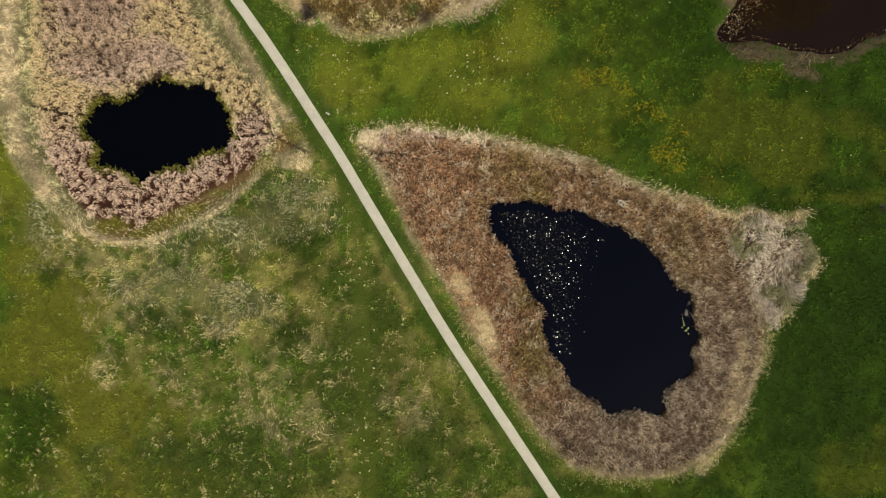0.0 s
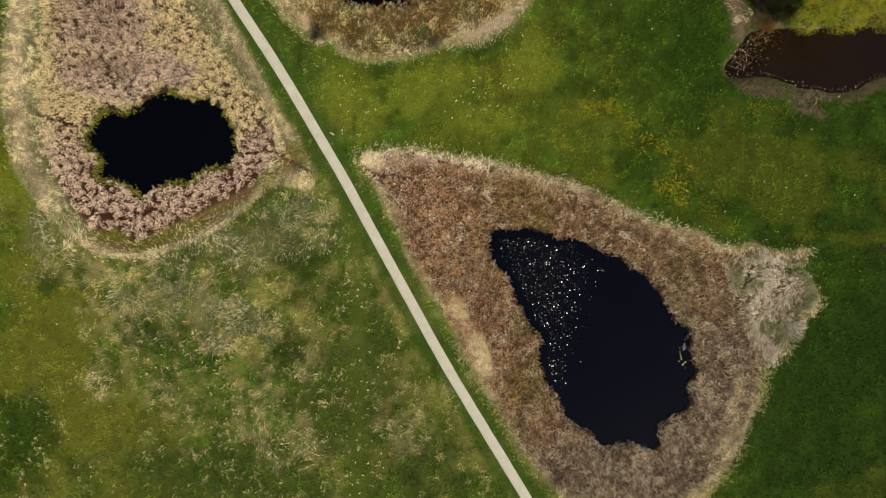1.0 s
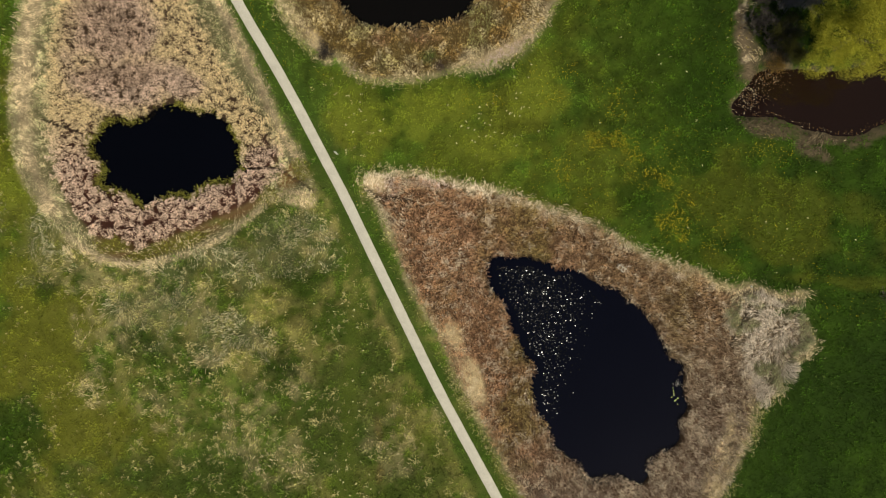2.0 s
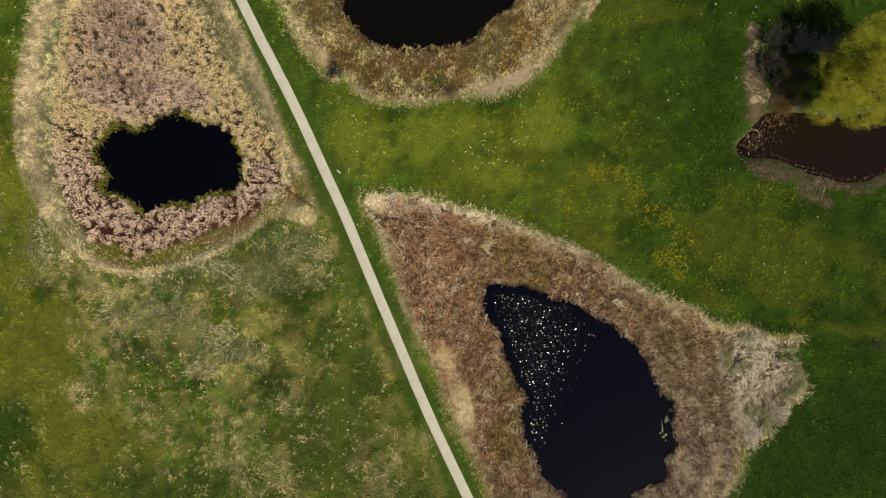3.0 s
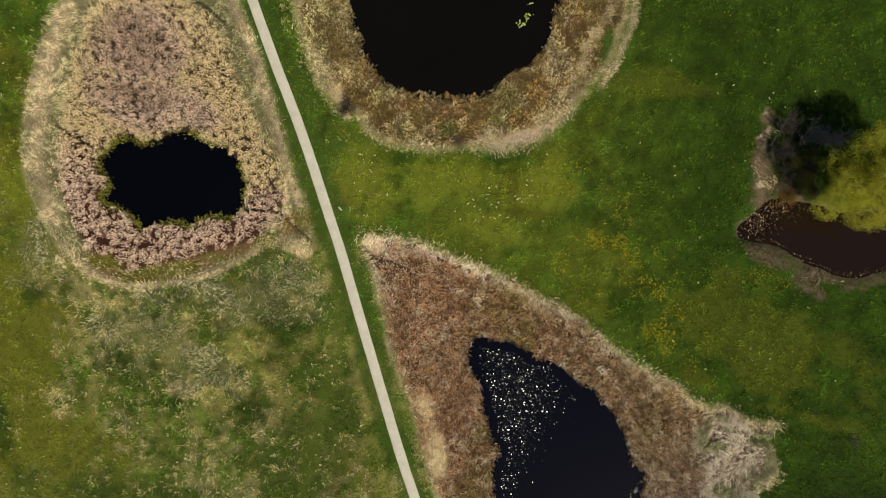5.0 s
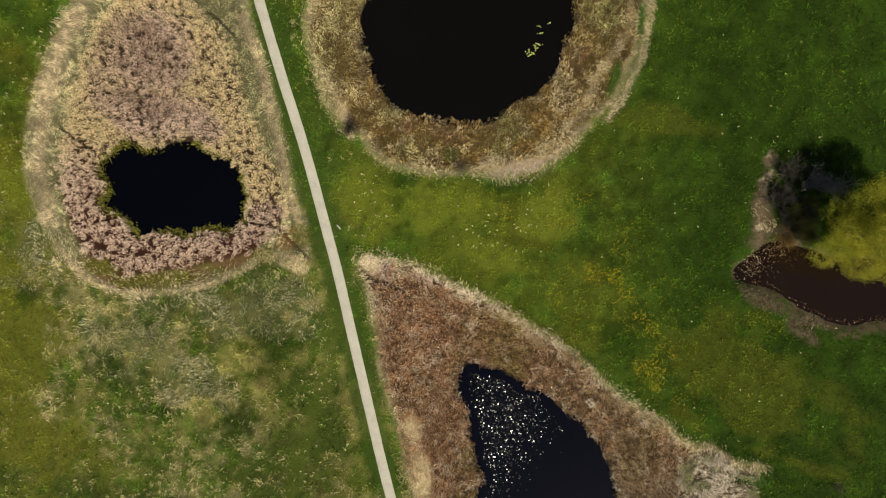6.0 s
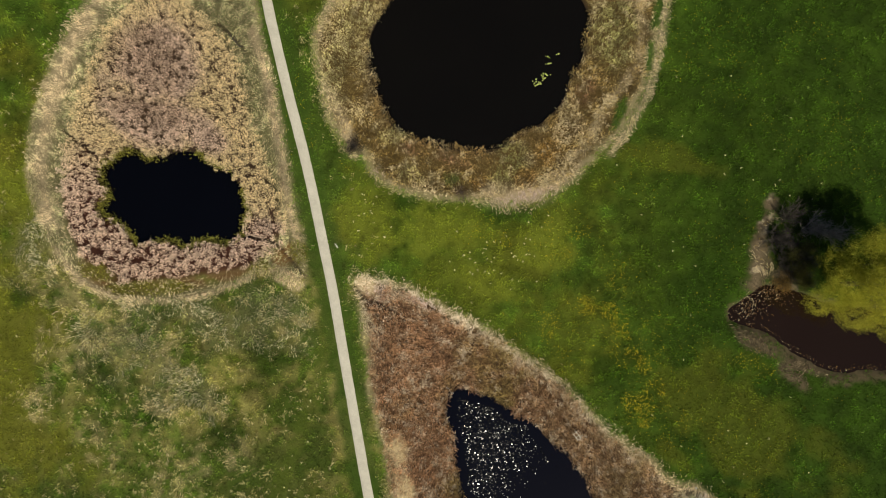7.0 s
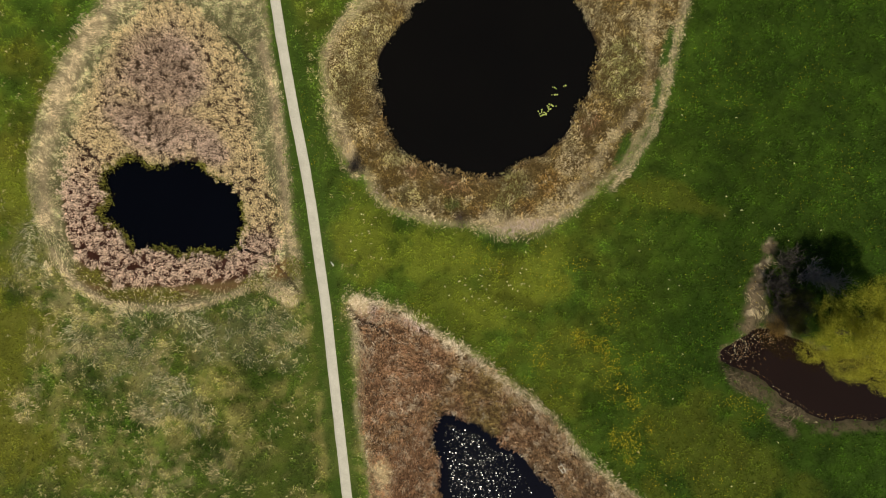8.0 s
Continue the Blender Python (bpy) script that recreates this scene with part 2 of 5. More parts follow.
LUSH_SPOTS = [(-24.9, -33.2, 3, 2, 0), (-67.9, -23.2, 2, 2.6, 0), (-70.9, -52.2, 6, 8, 0), (-22.9, -17.2, 5, 4, 0), (34.5, 2.8, 4, 3, 0), (46.2, 20.8, 5, 6, 0), (-39, -35, 4, 2, 0), (59.1, -10.8, 3.2, 1.4, -5), (71, -14, 4, 3, 0), (-10, 13, 1.2, 6, 14), (-3.5, 18.2, 8, 1.0, 6), (7, 21.6, 5, 1.0, 28), (-24.6, -15.4, 2.6, 2, 0), (-21.4, -18.4, 3, 2, 0), (-31.9, -28.2, 3, 2, 0), (-50.3, -31.2, 4, 3, 0), (-46.8, -21.8, 3, 2, 0)]
BUTTERCUP_SPOTS = [(25.5, 11.3, 2.2, 1.2, 0), (30.9, 11.8, 2.0, 1.6, 0), (33.3, 9.7, 2.6, 1.3, -30), (36.2, 7.5, 2.6, 1.2, -35), (39.9, 5.3, 2.6, 1.4, -35), (42.8, 3.2, 2.2, 1.4, -30), (41.6, -0.4, 2.8, 2.0, 30), (43.6, -3.4, 1.8, 1.4, 0)]
BUTTERCUP_THIN = [(21.3, 5.4, 6, 4, -15), (17.8, 20.6, 5, 4, 20), (29.5, 17.0, 4, 4, 0), (27.5, 3.8, 4, 2.5, -20), (5.2, 18.0, 5, 2.5, 0), (36, 9, 9, 5, -35), (44, 0, 5, 5, 0), (57.2, 12.8, 5, 3, 0), (48, -3, 4, 3, 0)]
# pale dry strips: half width, then the line
STRIPS = [
    (0.75, [(13.6, 71.5), (15.4, 65.8), (17.7, 60.3), (19.3, 55.6), (18.5, 51.4), (17.2, 47.0), (15.8, 40.0), (15.3, 34.3)]),
    (1.5, [(15.3, 34.3), (13.6, 30.6), (10.9, 26.9), (6.4, 24.3), (3.0, 23.6)]),
    (0.6, [(18.6, 73.8), (20.1, 65.8), (21.7, 58.9), (22.6, 49.5), (21.6, 42.9), (20.4, 38.2)]),
    (0.8, [(-28.8, 30.0), (-25.9, 26.7), (-23.2, 23.8), (-21.9, 21.8)]),
    (0.5, [(-35.0, 38.4), (-35.6, 41.3), (-35.2, 44.8), (-33.4, 50.1)]),
    (1.7, [(-72.6, 35.0), (-73.9, 28.0), (-74.9, 20.3), (-75.0, 12.3), (-74.2, 5.8)]),
    (1.2, [(-74.2, 5.8), (-73.2, 0.8), (-70.6, -4.4), (-67.0, -9.4)]),
    (0.55, [(-64.9, -12.9), (-59.0, -16.4), (-52.0, -17.1), (-45.3, -15.1), (-39.0, -12.2), (-33.5, -7.6), (-30.2, -4.0), (-26.6, -2.0), (-22.6, -2.6)]),
    (0.9, [(-45.9, 35.4), (-40.0, 27.4), (-34.0, 17.6), (-29.0, 9.0), (-25.0, 3.4)]),
    (1.0, [(55.5, -34.3), (54.6, -42.4), (53.1, -48.5), (50.1, -54.5), (47.5, -57.5)]),
]
MOWN = [(-17.4, -3.0), (-15.0, -9.0), (-12.9, -19.2), (-12.8, -34.2), (-11.9, -54.3), (-11.0, -72.0)]
BANK_LINE = [(50.9, 40.2), (50.8, 38.6), (50.9, 34.8), (51.4, 31.2), (52.0, 28.4), (53.2, 26.4)]
TRACKS = [[(-38.5, -40.0), (-29.0, -48.0), (-18.5, -56.5)], [(-37.4, -38.9), (-27.9, -46.9), (-17.4, -55.4)]]
GREEN_GAPS = [(19.3, 45.2, 0.8, 2.4, 0), (20.6, 57.0, 0.8, 3.0, 12), (19.0, 65.0, 0.8, 3.2, 12), (64.6, -14.9, 3.4, 1.0, 12)]
MOSS_SPOTS = [(-56.8, -14.2, 3.0, 1.3, 5), (-47.4, -13.6, 3.2, 1.1, 20), (-42.6, -11.7, 3.0, 0.9, 28), (-30.2, -2.9, 1.5, 1.9, -30), (-24.9, 2.2, 1.5, 2.0, 20), (-51.5, -15.6, 3, 0.8, 8)]
CHANNELS = [[(-71.6, 6.9), (-67.1, 6.1), (-63.0, 4.9)], [(-35.3, 1.2), (-29.4, 2.0), (-26.0, 0.6), (-22.4, -1.5)], [(-13.4, 0.2), (-10.6, -1.4), (-7.8, -1.3), (-5.6, -1.9)], [(-52.7, 34.7), (-49.5, 33.6), (-46.3, 32.1)], [(57.2, -14.2), (53.8, -22.5)]]

X0, Y0, STEP = -105.0, -85.0, 0.5
NX, NY = 421, 381
GX, GY = np.meshgrid(X0 + STEP * np.arange(NX), Y0 + STEP * np.arange(NY))
rng = np.random.default_rng(7)


def loop_of(points, cuts=3):
    """A closed, rounded outline through the points."""
    p = np.array(points, float)
    a, b, c, d = np.roll(p, 1, 0), p, np.roll(p, -1, 0), np.roll(p, -2, 0)
    out = []
    for k in range(cuts):
        u = k / cuts
        out.append(0.5 * (2 * b + (c - a) * u + (2 * a - 5 * b + 4 * c - d) * u**2 + (3 * b - a - 3 * c + d) * u**3))
    return np.stack(out, 1).reshape(-1, 2)


def line_of(points, cuts=8):
    p = np.array(points, float)
    p = np.vstack([2 * p[0] - p[1], p, 2 * p[-1] - p[-2]])
    out = []
    for i in range(1, len(p) - 2):
        a, b, c, d = p[i - 1 : i + 3]
        for k in range(cuts):
            u = k / cuts
            out.append(0.5 * (2 * b + (c - a) * u + (2 * a - 5 * b + 4 * c - d) * u**2 + (3 * b - a - 3 * c + d) * u**3))
    out.append(p[-2])
    return np.array(out)


def reach(points, x, y, closed=True):
    """Distance to an outline, negative inside it, or to an open line."""
    a = np.asarray(points, float)
    b = np.roll(a, -1, 0) if closed else a[1:]
    a = a if closed else a[:-1]
    best, inside = np.full(x.shape, 1e9), np.zeros(x.shape, bool)
    for (ax, ay), (bx, by) in zip(a, b):
        dx, dy = bx - ax, by - ay
        u = np.clip(((x - ax) * dx + (y - ay) * dy) / (dx * dx + dy * dy + 1e-9), 0, 1)
        best = np.minimum(best, (x - ax - u * dx) ** 2 + (y - ay - u * dy) ** 2)
        if closed:
            crosses = (ay > y) != (by > y)
            inside ^= crosses & (x < ax + (y - ay) * dx / (dy if abs(dy) > 1e-9 else 1e-9))
    best = np.sqrt(best)
    return np.where(inside, -best, best) if closed else best


def sample(field, x, y):
    u = np.clip((x - X0) / STEP, 0, NX - 1.001)
    v = np.clip((y - Y0) / STEP, 0, NY - 1.001)
    i, j = u.astype(int), v.astype(int)
    u, v = u - i, v - j
    return field[j, i] * (1 - u) * (1 - v) + field[j, i + 1] * u * (1 - v) + field[j + 1, i] * (1 - u) * v + field[j + 1, i + 1] * u * v


LATTICE = rng.random((256, 256))


def ripple(x, y, size, seed=0):
    """Smooth noise from 0 to 1 with bumps of the given size in metres."""
    u, v = x / size + 17.3 * seed, y / size + 5.7 * seed
    i, j = np.floor(u).astype(int), np.floor(v).astype(int)
    u, v = u - i, v - j
    u, v = u * u * (3 - 2 * u), v * v * (3 - 2 * v)
    g = lambda a, b: LATTICE[b % 256, a % 256]
    return g(i, j) * (1 - u) * (1 - v) + g(i + 1, j) * u * (1 - v) + g(i, j + 1) * (1 - u) * v + g(i + 1, j + 1) * u * v


def rugged(x, y, size, seed=0, octaves=4):
    total, weight, amount = 0, 1.0, 0
    for k in range(octaves):
        total, amount = total + weight * ripple(x, y, size / 2**k, seed + 3 * k), amount + weight
        weight *= 0.55
    return total / amount


def ramp(v, low, high):
    u = np.clip((v - low) / (high - low), 0, 1)
    return u * u * (3 - 2 * u)


def spots(places, x, y, wobble=0.5, seed=1):
    """How much a point belongs to soft, ragged patches."""
    w = np.zeros(x.shape)
    shake = (rugged(x, y, 5.0, seed) - 0.5) * 2 * wobble
    for cx, cy, rx, ry, turn in places:
        c, s = math.cos(radians(turn)), math.sin(radians(turn))
        dx, dy = (x - cx) * c + (y - cy) * s, -(x - cx) * s + (y - cy) * c
        w = np.maximum(w, 1 - ramp(np.sqrt((dx / rx) ** 2 + (dy / ry) ** 2) + shake, 0.55, 1.35))
    return w


S = {}
for key, outline in (("pond_west", POND_WEST), ("pond_east", POND_EAST), ("pond_north", POND_NORTH), ("pond_brown", POND_BROWN), ("bed_west", BED_WEST), ("reed_west", REED_WEST), ("bed_east", BED_EAST), ("bed_north", BED_NORTH), ("straw", STRAW_EAST)):
    S[key] = reach(loop_of(outline), GX, GY)
S["pond_brown"] = S["pond_brown"] + (rugged(GX, GY, 1.8, 15) - 0.5) * 1.2
S["path"] = reach(line_of(PATH_LINE, 3), GX, GY, closed=False)
S["channel"] = np.minimum.reduce([reach(line_of(c, 3), GX, GY, closed=False) for c in CHANNELS])
S["strip"] = np.minimum.reduce([reach(line_of(c, 3), GX, GY, closed=False) / w for w, c in STRIPS])
S["mown"] = reach(line_of(MOWN, 3), GX, GY, closed=False)
S["bank"] = reach(line_of(BANK_LINE, 3), GX, GY, closed=False)
S["track"] = np.minimum.reduce([reach(line_of(c, 3), GX, GY, closed=False) for c in TRACKS])
S["pond"] = np.minimum.reduce([S[k] for k in ("pond_west", "pond_east", "pond_north", "pond_brown")])
S["bed"] = np.minimum.reduce([S["bed_west"], S["bed_east"], S["bed_north"], S["pond_brown"] - 3.0])

WATER_LEVEL = -0.75
height = 0.5 * (rugged(GX, GY, 30.0, 2) - 0.5) * ramp(S["path"], 1.5, 8.0) + 0.12 * (rugged(GX, GY, 3.0, 5) - 0.5) * ramp(S["path"], 1.2, 2.5)
height = height - 0.55 * ramp(-S["bed"], 0.0, 3.5)
level = -0.55 + 0.06 * (rugged(GX, GY, 2.0, 9) - 0.5)
height = np.where(S["pond"] < 1.5, height + (level - height) * ramp(-S["pond"], -1.5, 0.0), height)
height = height - 1.3 * ramp(-S["pond"], -0.9, 1.6)
height = height - 0.25 * (1 - ramp(S["channel"], 0.2, 0.7))


def ground_z(x, y):
    return sample(height, x, y)


def blend(a, b, w):
    return a + (np.asarray(b) - a) * w[..., None]


GREEN, DEEP, OLIVE, STRAW = (0.066, 0.116, 0.011), (0.025, 0.053, 0.0035), (0.112, 0.120, 0.012), (0.36, 0.30, 0.15)
SEDGE, SOIL, REDDISH, TAUPE = (0.15, 0.15, 0.070), (0.050, 0.031, 0.019), (0.070, 0.040, 0.021), (0.080, 0.060, 0.036)
BRIGHT = (0.172, 0.200, 0.020)
BRIGHT_SPOTS = [(-15.4, 11.4, 5.0, 6.5, 14), (-1.0, 14.4, 8.5, 4.2, 10), (16, 19, 5, 4, 0), (6, 9, 8, 3, -8),  (-74, -6, 6, 6, 0)]
SAND_SPOTS = [(4.6, -24.6, 1.6, 2.6, 28), (9.3, -33.2, 1.7, 4.8, 24), (-24.4, -3.3, 2.6, 1.2, -8), (-11.5, 0.9, 2.0, 1.2, -10), (8.5, 25.6, 5.5, 1.2, 32), (-23.6, 24.6, 1.1, 3.2, 35)]
PALE_BANK = [(51.0, 31.0, 1.0, 2.0, 10), (50.4, 34.0, 0.7, 1.6, 0), (50.6, 37.6, 0.8, 1.8, 0), (52.0, 38.8, 1.6, 0.8, 30), (53.4, 29.6, 1.4, 0.8, 30)]
# muddy banks; the patch at (57.5, 29.3) paints in willow shadow
BANK_AND_SHADE_SPOTS = [(49.8, 40.3, 0.7, 1.5, 0), (50.3, 37.0, 0.6, 1.8, 10), (51.2, 32.6, 1.4, 2.8, 10), (52.7, 28.8, 2.0, 2.6, 20), (53.6, 26.0, 2.4, 1.6, 20), (57.5, 29.3, 3.4, 2.0, 30), (64.5, 13.6, 3.4, 1.4, -20), (57.5, 16.4, 5.0, 1.5, -8), (66.5, 15.6, 4.0, 1.0, 0)]


def east_of_path(x, y):
    return ramp((x + 22.9) * 0.84 + (y - 7.9) * 0.54, -4.0, 14.0)


def meadow_tint(x, y):
    """The colour of turf and soil at a place, with lens falloff painted in to the east."""
    n1, n2, n3, n4 = rugged(x, y, 24.0, 11), rugged(x, y, 6.0, 12), rugged(x, y, 1.5, 13), rugged(x, y, 3.2, 19)
    side = east_of_path(x, y)
    col = blend(np.broadcast_to(GREEN, x.shape + (3,)), OLIVE, ramp(n1 * 0.4 + n2 * 0.4 + n3 * 0.2, 0.42, 0.68) * (1 - 0.5 * side * ramp(x + 0.35 * y, 24.0, 50.0)))
    col = blend(col, DEEP, 0.35 * side * ramp(n2 * 0.7 + n3 * 0.3, 0.45, 0.65))
    # deeper green sward, darkened further eastward in place of lens falloff
    col = blend(col, DEEP, 0.85 * side * ramp(x + 0.35 * y + 24 * (n1 * 0.5 + n2 * 0.5 - 0.5), 28.0, 58.0))
    col = blend(col, DEEP, 0.55 * ramp(n3, 0.50, 0.72))
    col = blend(col, (0.080, 0.104, 0.018), 0.5 * (1 - side) * ramp(x, -80.0, -62.0))
    dry = (1 - side) * ramp(n2 * 0.5 + n3 * 0.5, 0.45, 0.65) * ramp(-y, -20.0, 10.0) * ramp(x, -76.0, -60.0) * (1 - 0.45 * ramp(-y, 28.0, 44.0))
    col = blend(col, (0.29, 0.25, 0.085), 0.66 * dry)
    col = col * np.exp(1.1 * (n4 - 0.5) + 0.5 * (n2 - 0.5))[..., None]
    col = blend(col, blend(np.broadcast_to((0.144, 0.146, 0.017), x.shape + (3,)), OLIVE, side), (0.85 - 0.35 * side) * spots(OLIVE_SPOTS, x, y, 1.1, 3))
    col = blend(col, (0.054, 0.080, 0.012), 0.8 * spots([(-14, -42, 8, 15, 30), (-8, -30, 3, 8, 32), (-2, -52, 8, 8, 0), (-36, -58, 22, 9, 0)], x, y, 0.8, 17))
    col = blend(col, (0.020, 0.043, 0.004), 0.7 * spots([(66, -42, 13, 24, -15), (80, -26, 10, 12, 0), (48, -66, 16, 6, 0), (24, -64, 6, 5, 0)], x, y, 0.8, 20))
    col = blend(col, DEEP, 0.75 * spots(LUSH_SPOTS, x, y, 0.8, 4))
    col = blend(col, SEDGE, 0.45 * spots(SEDGE_SPOTS, x, y, 1.1, 5))
    col = blend(col, STRAW, 0.45 * spots(STRAW_SPOTS, x, y, 1.2, 6) * ramp(n3, 0.35, 0.65))
    col = blend(col, BRIGHT, 0.8 * spots(BRIGHT_SPOTS, x, y, 0.9, 10) * ramp(1 - n3, 0.1, 0.45))
    col = blend(col, (0.085, 0.105, 0.015), 0.6 * (1 - ramp(sample(S["track"], x, y), 0.15, 0.5)))
    col = blend(col, (0.078, 0.104, 0.014), 0.7 * (1 - ramp(sample(S["mown"], x, y) + (n3 - 0.5) * 1.2, 0.8, 2.0)))
    col = blend(col, (0.13, 0.085, 0.035), 0.5 * spots([(-7.0, -43.0, 0.9, 3.0, 10), (-6.2, -50.5, 1.0, 2.4, 0)], x, y, 0.8, 24))
    lane = sample(S["path"], x, y) + (n4 - 0.5) * 2.4 + (n3 - 0.5) * 1.2
    col = blend(col, (0.045, 0.085, 0.010), 0.7 * (1 - ramp(lane, 2.0, 3.6)) * (0.7 + 0.6 * n3))
    return col


def tint_at(x, y):
    # turf colour lowered to paint in the shade between tufts
    col = meadow_tint(x, y) * 0.65
    n = rugged(x, y, 3.0, 21)
    for bed, inner, tone in (("bed_west", 0.8, blend(np.broadcast_to(SOIL, x.shape + (3,)), (0.046, 0.018, 0.012), ramp(-y, -12.0, 2.0))), ("bed_east", 0.4, REDDISH), ("bed_north", 0.6, (0.085, 0.055, 0.018))):
        col = blend(col, (0.27, 0.22, 0.12), 0.8 * ramp(-sample(S[bed], x, y) + (n - 0.5) * 1.5, -0.5, 0.4))
        col = blend(col, tone, ramp(-sample(S[bed], x, y) + (n - 0.5) * 2, inner, inner + 1.5))
    ring = ramp(-sample(S["bed_west"], x, y), 0.0, 1.0) * ramp(sample(S["reed_west"], x, y), -2.8 + 2.4 * ramp(-y, -2.0, 4.0), 0.2)
    col = blend(col, (0.115, 0.108, 0.048), 0.9 * ring)
    hollow = np.exp(-(((sample(S["reed_west"], x, y) - 0.8) / 1.1) ** 2)) * ramp(-y, 0.0, 5.0) * ramp(x, -62.0, -57.0)
    col = blend(col, blend(np.broadcast_to((0.125, 0.068, 0.028), x.shape + (3,)), (0.10, 0.10, 0.018), ramp(n, 0.5, 0.65)), 0.9 * hollow)
    col = blend(col, (0.17, 0.088, 0.028), 0.85 * spots([(-26.4, 1.2, 2.4, 1.8, 20), (-27.4, -0.6, 2.0, 1.0, 0)], x, y, 0.5, 26))
    col = blend(col, (0.30, 0.235, 0.15), 0.75 * np.exp(-((sample(S["strip"], x, y) + (n - 0.5) * 1.2) ** 2)))
    col = blend(col, (0.13, 0.10, 0.065), ramp(-sample(S["straw"], x, y), -0.5, 1.0))
    mud = sample(S["pond_brown"], x, y) + (n - 0.5) * 3 + (rugged(x, y, 1.2, 22) - 0.5) * 2.5
    south = ramp(24.0 - y + 0.1 * (x - 50), 0.0, 4.0) * (0.2 + 0.8 * ramp(x, 50.0, 56.0))
    col = blend(col, TAUPE, 0.9 * (1 - ramp(mud, 0.1 + 1.2 * south, 0.7 + 2.2 * south)))
    col = blend(col, TAUPE, 0.95 * spots(BANK_AND_SHADE_SPOTS, x, y, 1.1, 7))
    col = blend(col, blend(np.broadcast_to((0.115, 0.085, 0.052), x.shape + (3,)), (0.36, 0.29, 0.20), ramp(rugged(x, y, 1.4, 28), 0.56, 0.68)), 0.9 * (1 - ramp(sample(S["bank"], x, y) + (rugged(x, y, 2.4, 27) - 0.5) * 4.2 + (rugged(x, y, 0.9, 30) - 0.5) * 1.5, 0.5, 1.3)))
    col = blend(col, (0.05, 0.085, 0.015), spots(GREEN_GAPS, x, y, 1.1, 16))
    col = blend(col, (0.46, 0.36, 0.22), 0.9 * spots(SAND_SPOTS, x, y, 0.6, 14))
    col = blend(col, (0.11, 0.10, 0.018), 0.8 * spots(MOSS_SPOTS, x, y, 0.4, 8))
    shore = np.minimum.reduce([sample(S[k], x, y) for k in ("pond_west", "pond_east", "pond_north")])
    col = blend(col, (0.022, 0.014, 0.009), 1 - ramp(np.minimum(shore - 0.8, sample(S["pond"], x, y)), -0.5, 0.5))
    col = blend(col, (0.03, 0.02, 0.014), 0.9 * (1 - ramp(sample(S["channel"], x, y), 0.1, 0.45)))
    return np.clip(col, 0.002, 0.9)


# ---------------------------------------------------------------- ground, path, water
def mesh_of(name, verts, faces_flat, sides, mat, tint=None):
    """A mesh object from arrays: corners, the corner numbers of its faces one after another, and the corners in each face."""
    me = bpy.data.meshes.new(name)
    nf = len(faces_flat) // sides
    me.vertices.add(len(verts))
    me.vertices.foreach_set("co", np.ascontiguousarray(verts, np.float32).ravel())
    me.loops.add(len(faces_flat))
    me.loops.foreach_set("vertex_index", np.ascontiguousarray(faces_flat, np.int32))
    me.polygons.add(nf)
    me.polygons.foreach_set("loop_start", np.arange(0, nf * sides, sides, dtype=np.int32))
    if tint is not None:
        layer = me.attributes.new("tint", "FLOAT_COLOR", "POINT")
        layer.data.foreach_set("color", np.c_[tint, np.ones(len(tint))].astype(np.float32).ravel())
    me.update(calc_edges=True)
    me.materials.append(mat)
    return new(name, me)


def build_ground():
    far = np.array([8.0, 20, 45, 90, 180, 380, 800, 1600, 3000])
    xs = np.r_[X0 - far[::-1], X0 + STEP * np.arange(NX), X0 + STEP * (NX - 1) + far]
    ys = np.r_[Y0 - far[::-1], Y0 + STEP * np.arange(NY), Y0 + STEP * (NY - 1) + far]
    x, y = np.meshgrid(xs, ys)
    off = np.maximum(np.abs(x - (X0 + STEP * (NX - 1) / 2)) - STEP * (NX - 1) / 2, np.abs(y - (Y0 + STEP * (NY - 1) / 2)) - STEP * (NY - 1) / 2)
    z = ground_z(x, y) * (1 - ramp(off, 0.0, 20.0))
    tint = blend(tint_at(x, y), (0.09, 0.12, 0.022), ramp(off, 0.0, 45.0))
    w, h = len(xs), len(ys)
    i = (np.arange(h - 1)[:, None] * w + np.arange(w - 1)).ravel()
    quads = np.stack([i, i + 1, i + 1 + w, i + w], -1).ravel()
    ob = mesh_of("ground", np.stack([x, y, z], -1).reshape(-1, 3), quads, 4, M_GROUND, tint.reshape(-1, 3))
    ob.data.polygons.foreach_set("use_smooth", np.ones(len(ob.data.polygons), bool))
    return tagged(ob, "uneven green and olive meadow turf with boggy hollows", "ground", kind="structure")


def build_path():
    line = line_of(PATH_LINE, 24)
    way = np.gradient(line, axis=0)
    way /= np.linalg.norm(way, axis=1)[:, None]
    side = np.stack([-way[:, 1], way[:, 0]], -1)
    s = np.r_[0, np.cumsum(np.linalg.norm(np.diff(line, axis=0), axis=1))]
    half = [0.86 + 0.12 * (rugged(s, 0 * s + k, 3.0, 30 + k) - 0.5) for k in (0, 40)]
    verts, rows = [], 7
    for n in range(rows):
        u = (-1.12, -1.0, -0.5, 0.0, 0.5, 1.0, 1.12)[n]
        wide = half[0] if u < 0 else half[1]
        top = (-0.08, 0.045, 0.07, 0.08, 0.07, 0.045, -0.08)[n]
        verts.append(np.c_[line + side * (u * wide)[:, None], np.full(len(s), top)])
    v = np.stack(verts, 1).reshape(-1, 3)
    i = (np.arange(len(s) - 1)[:, None] * rows + np.arange(rows - 1)).ravel()
    ob = mesh_of("path", v, np.stack([i, i + rows, i + rows + 1, i + 1], -1).ravel(), 4, M_PATH)
    return tagged(ob, "narrow pale beige gravel footpath between the meadows", "path", kind="structure")


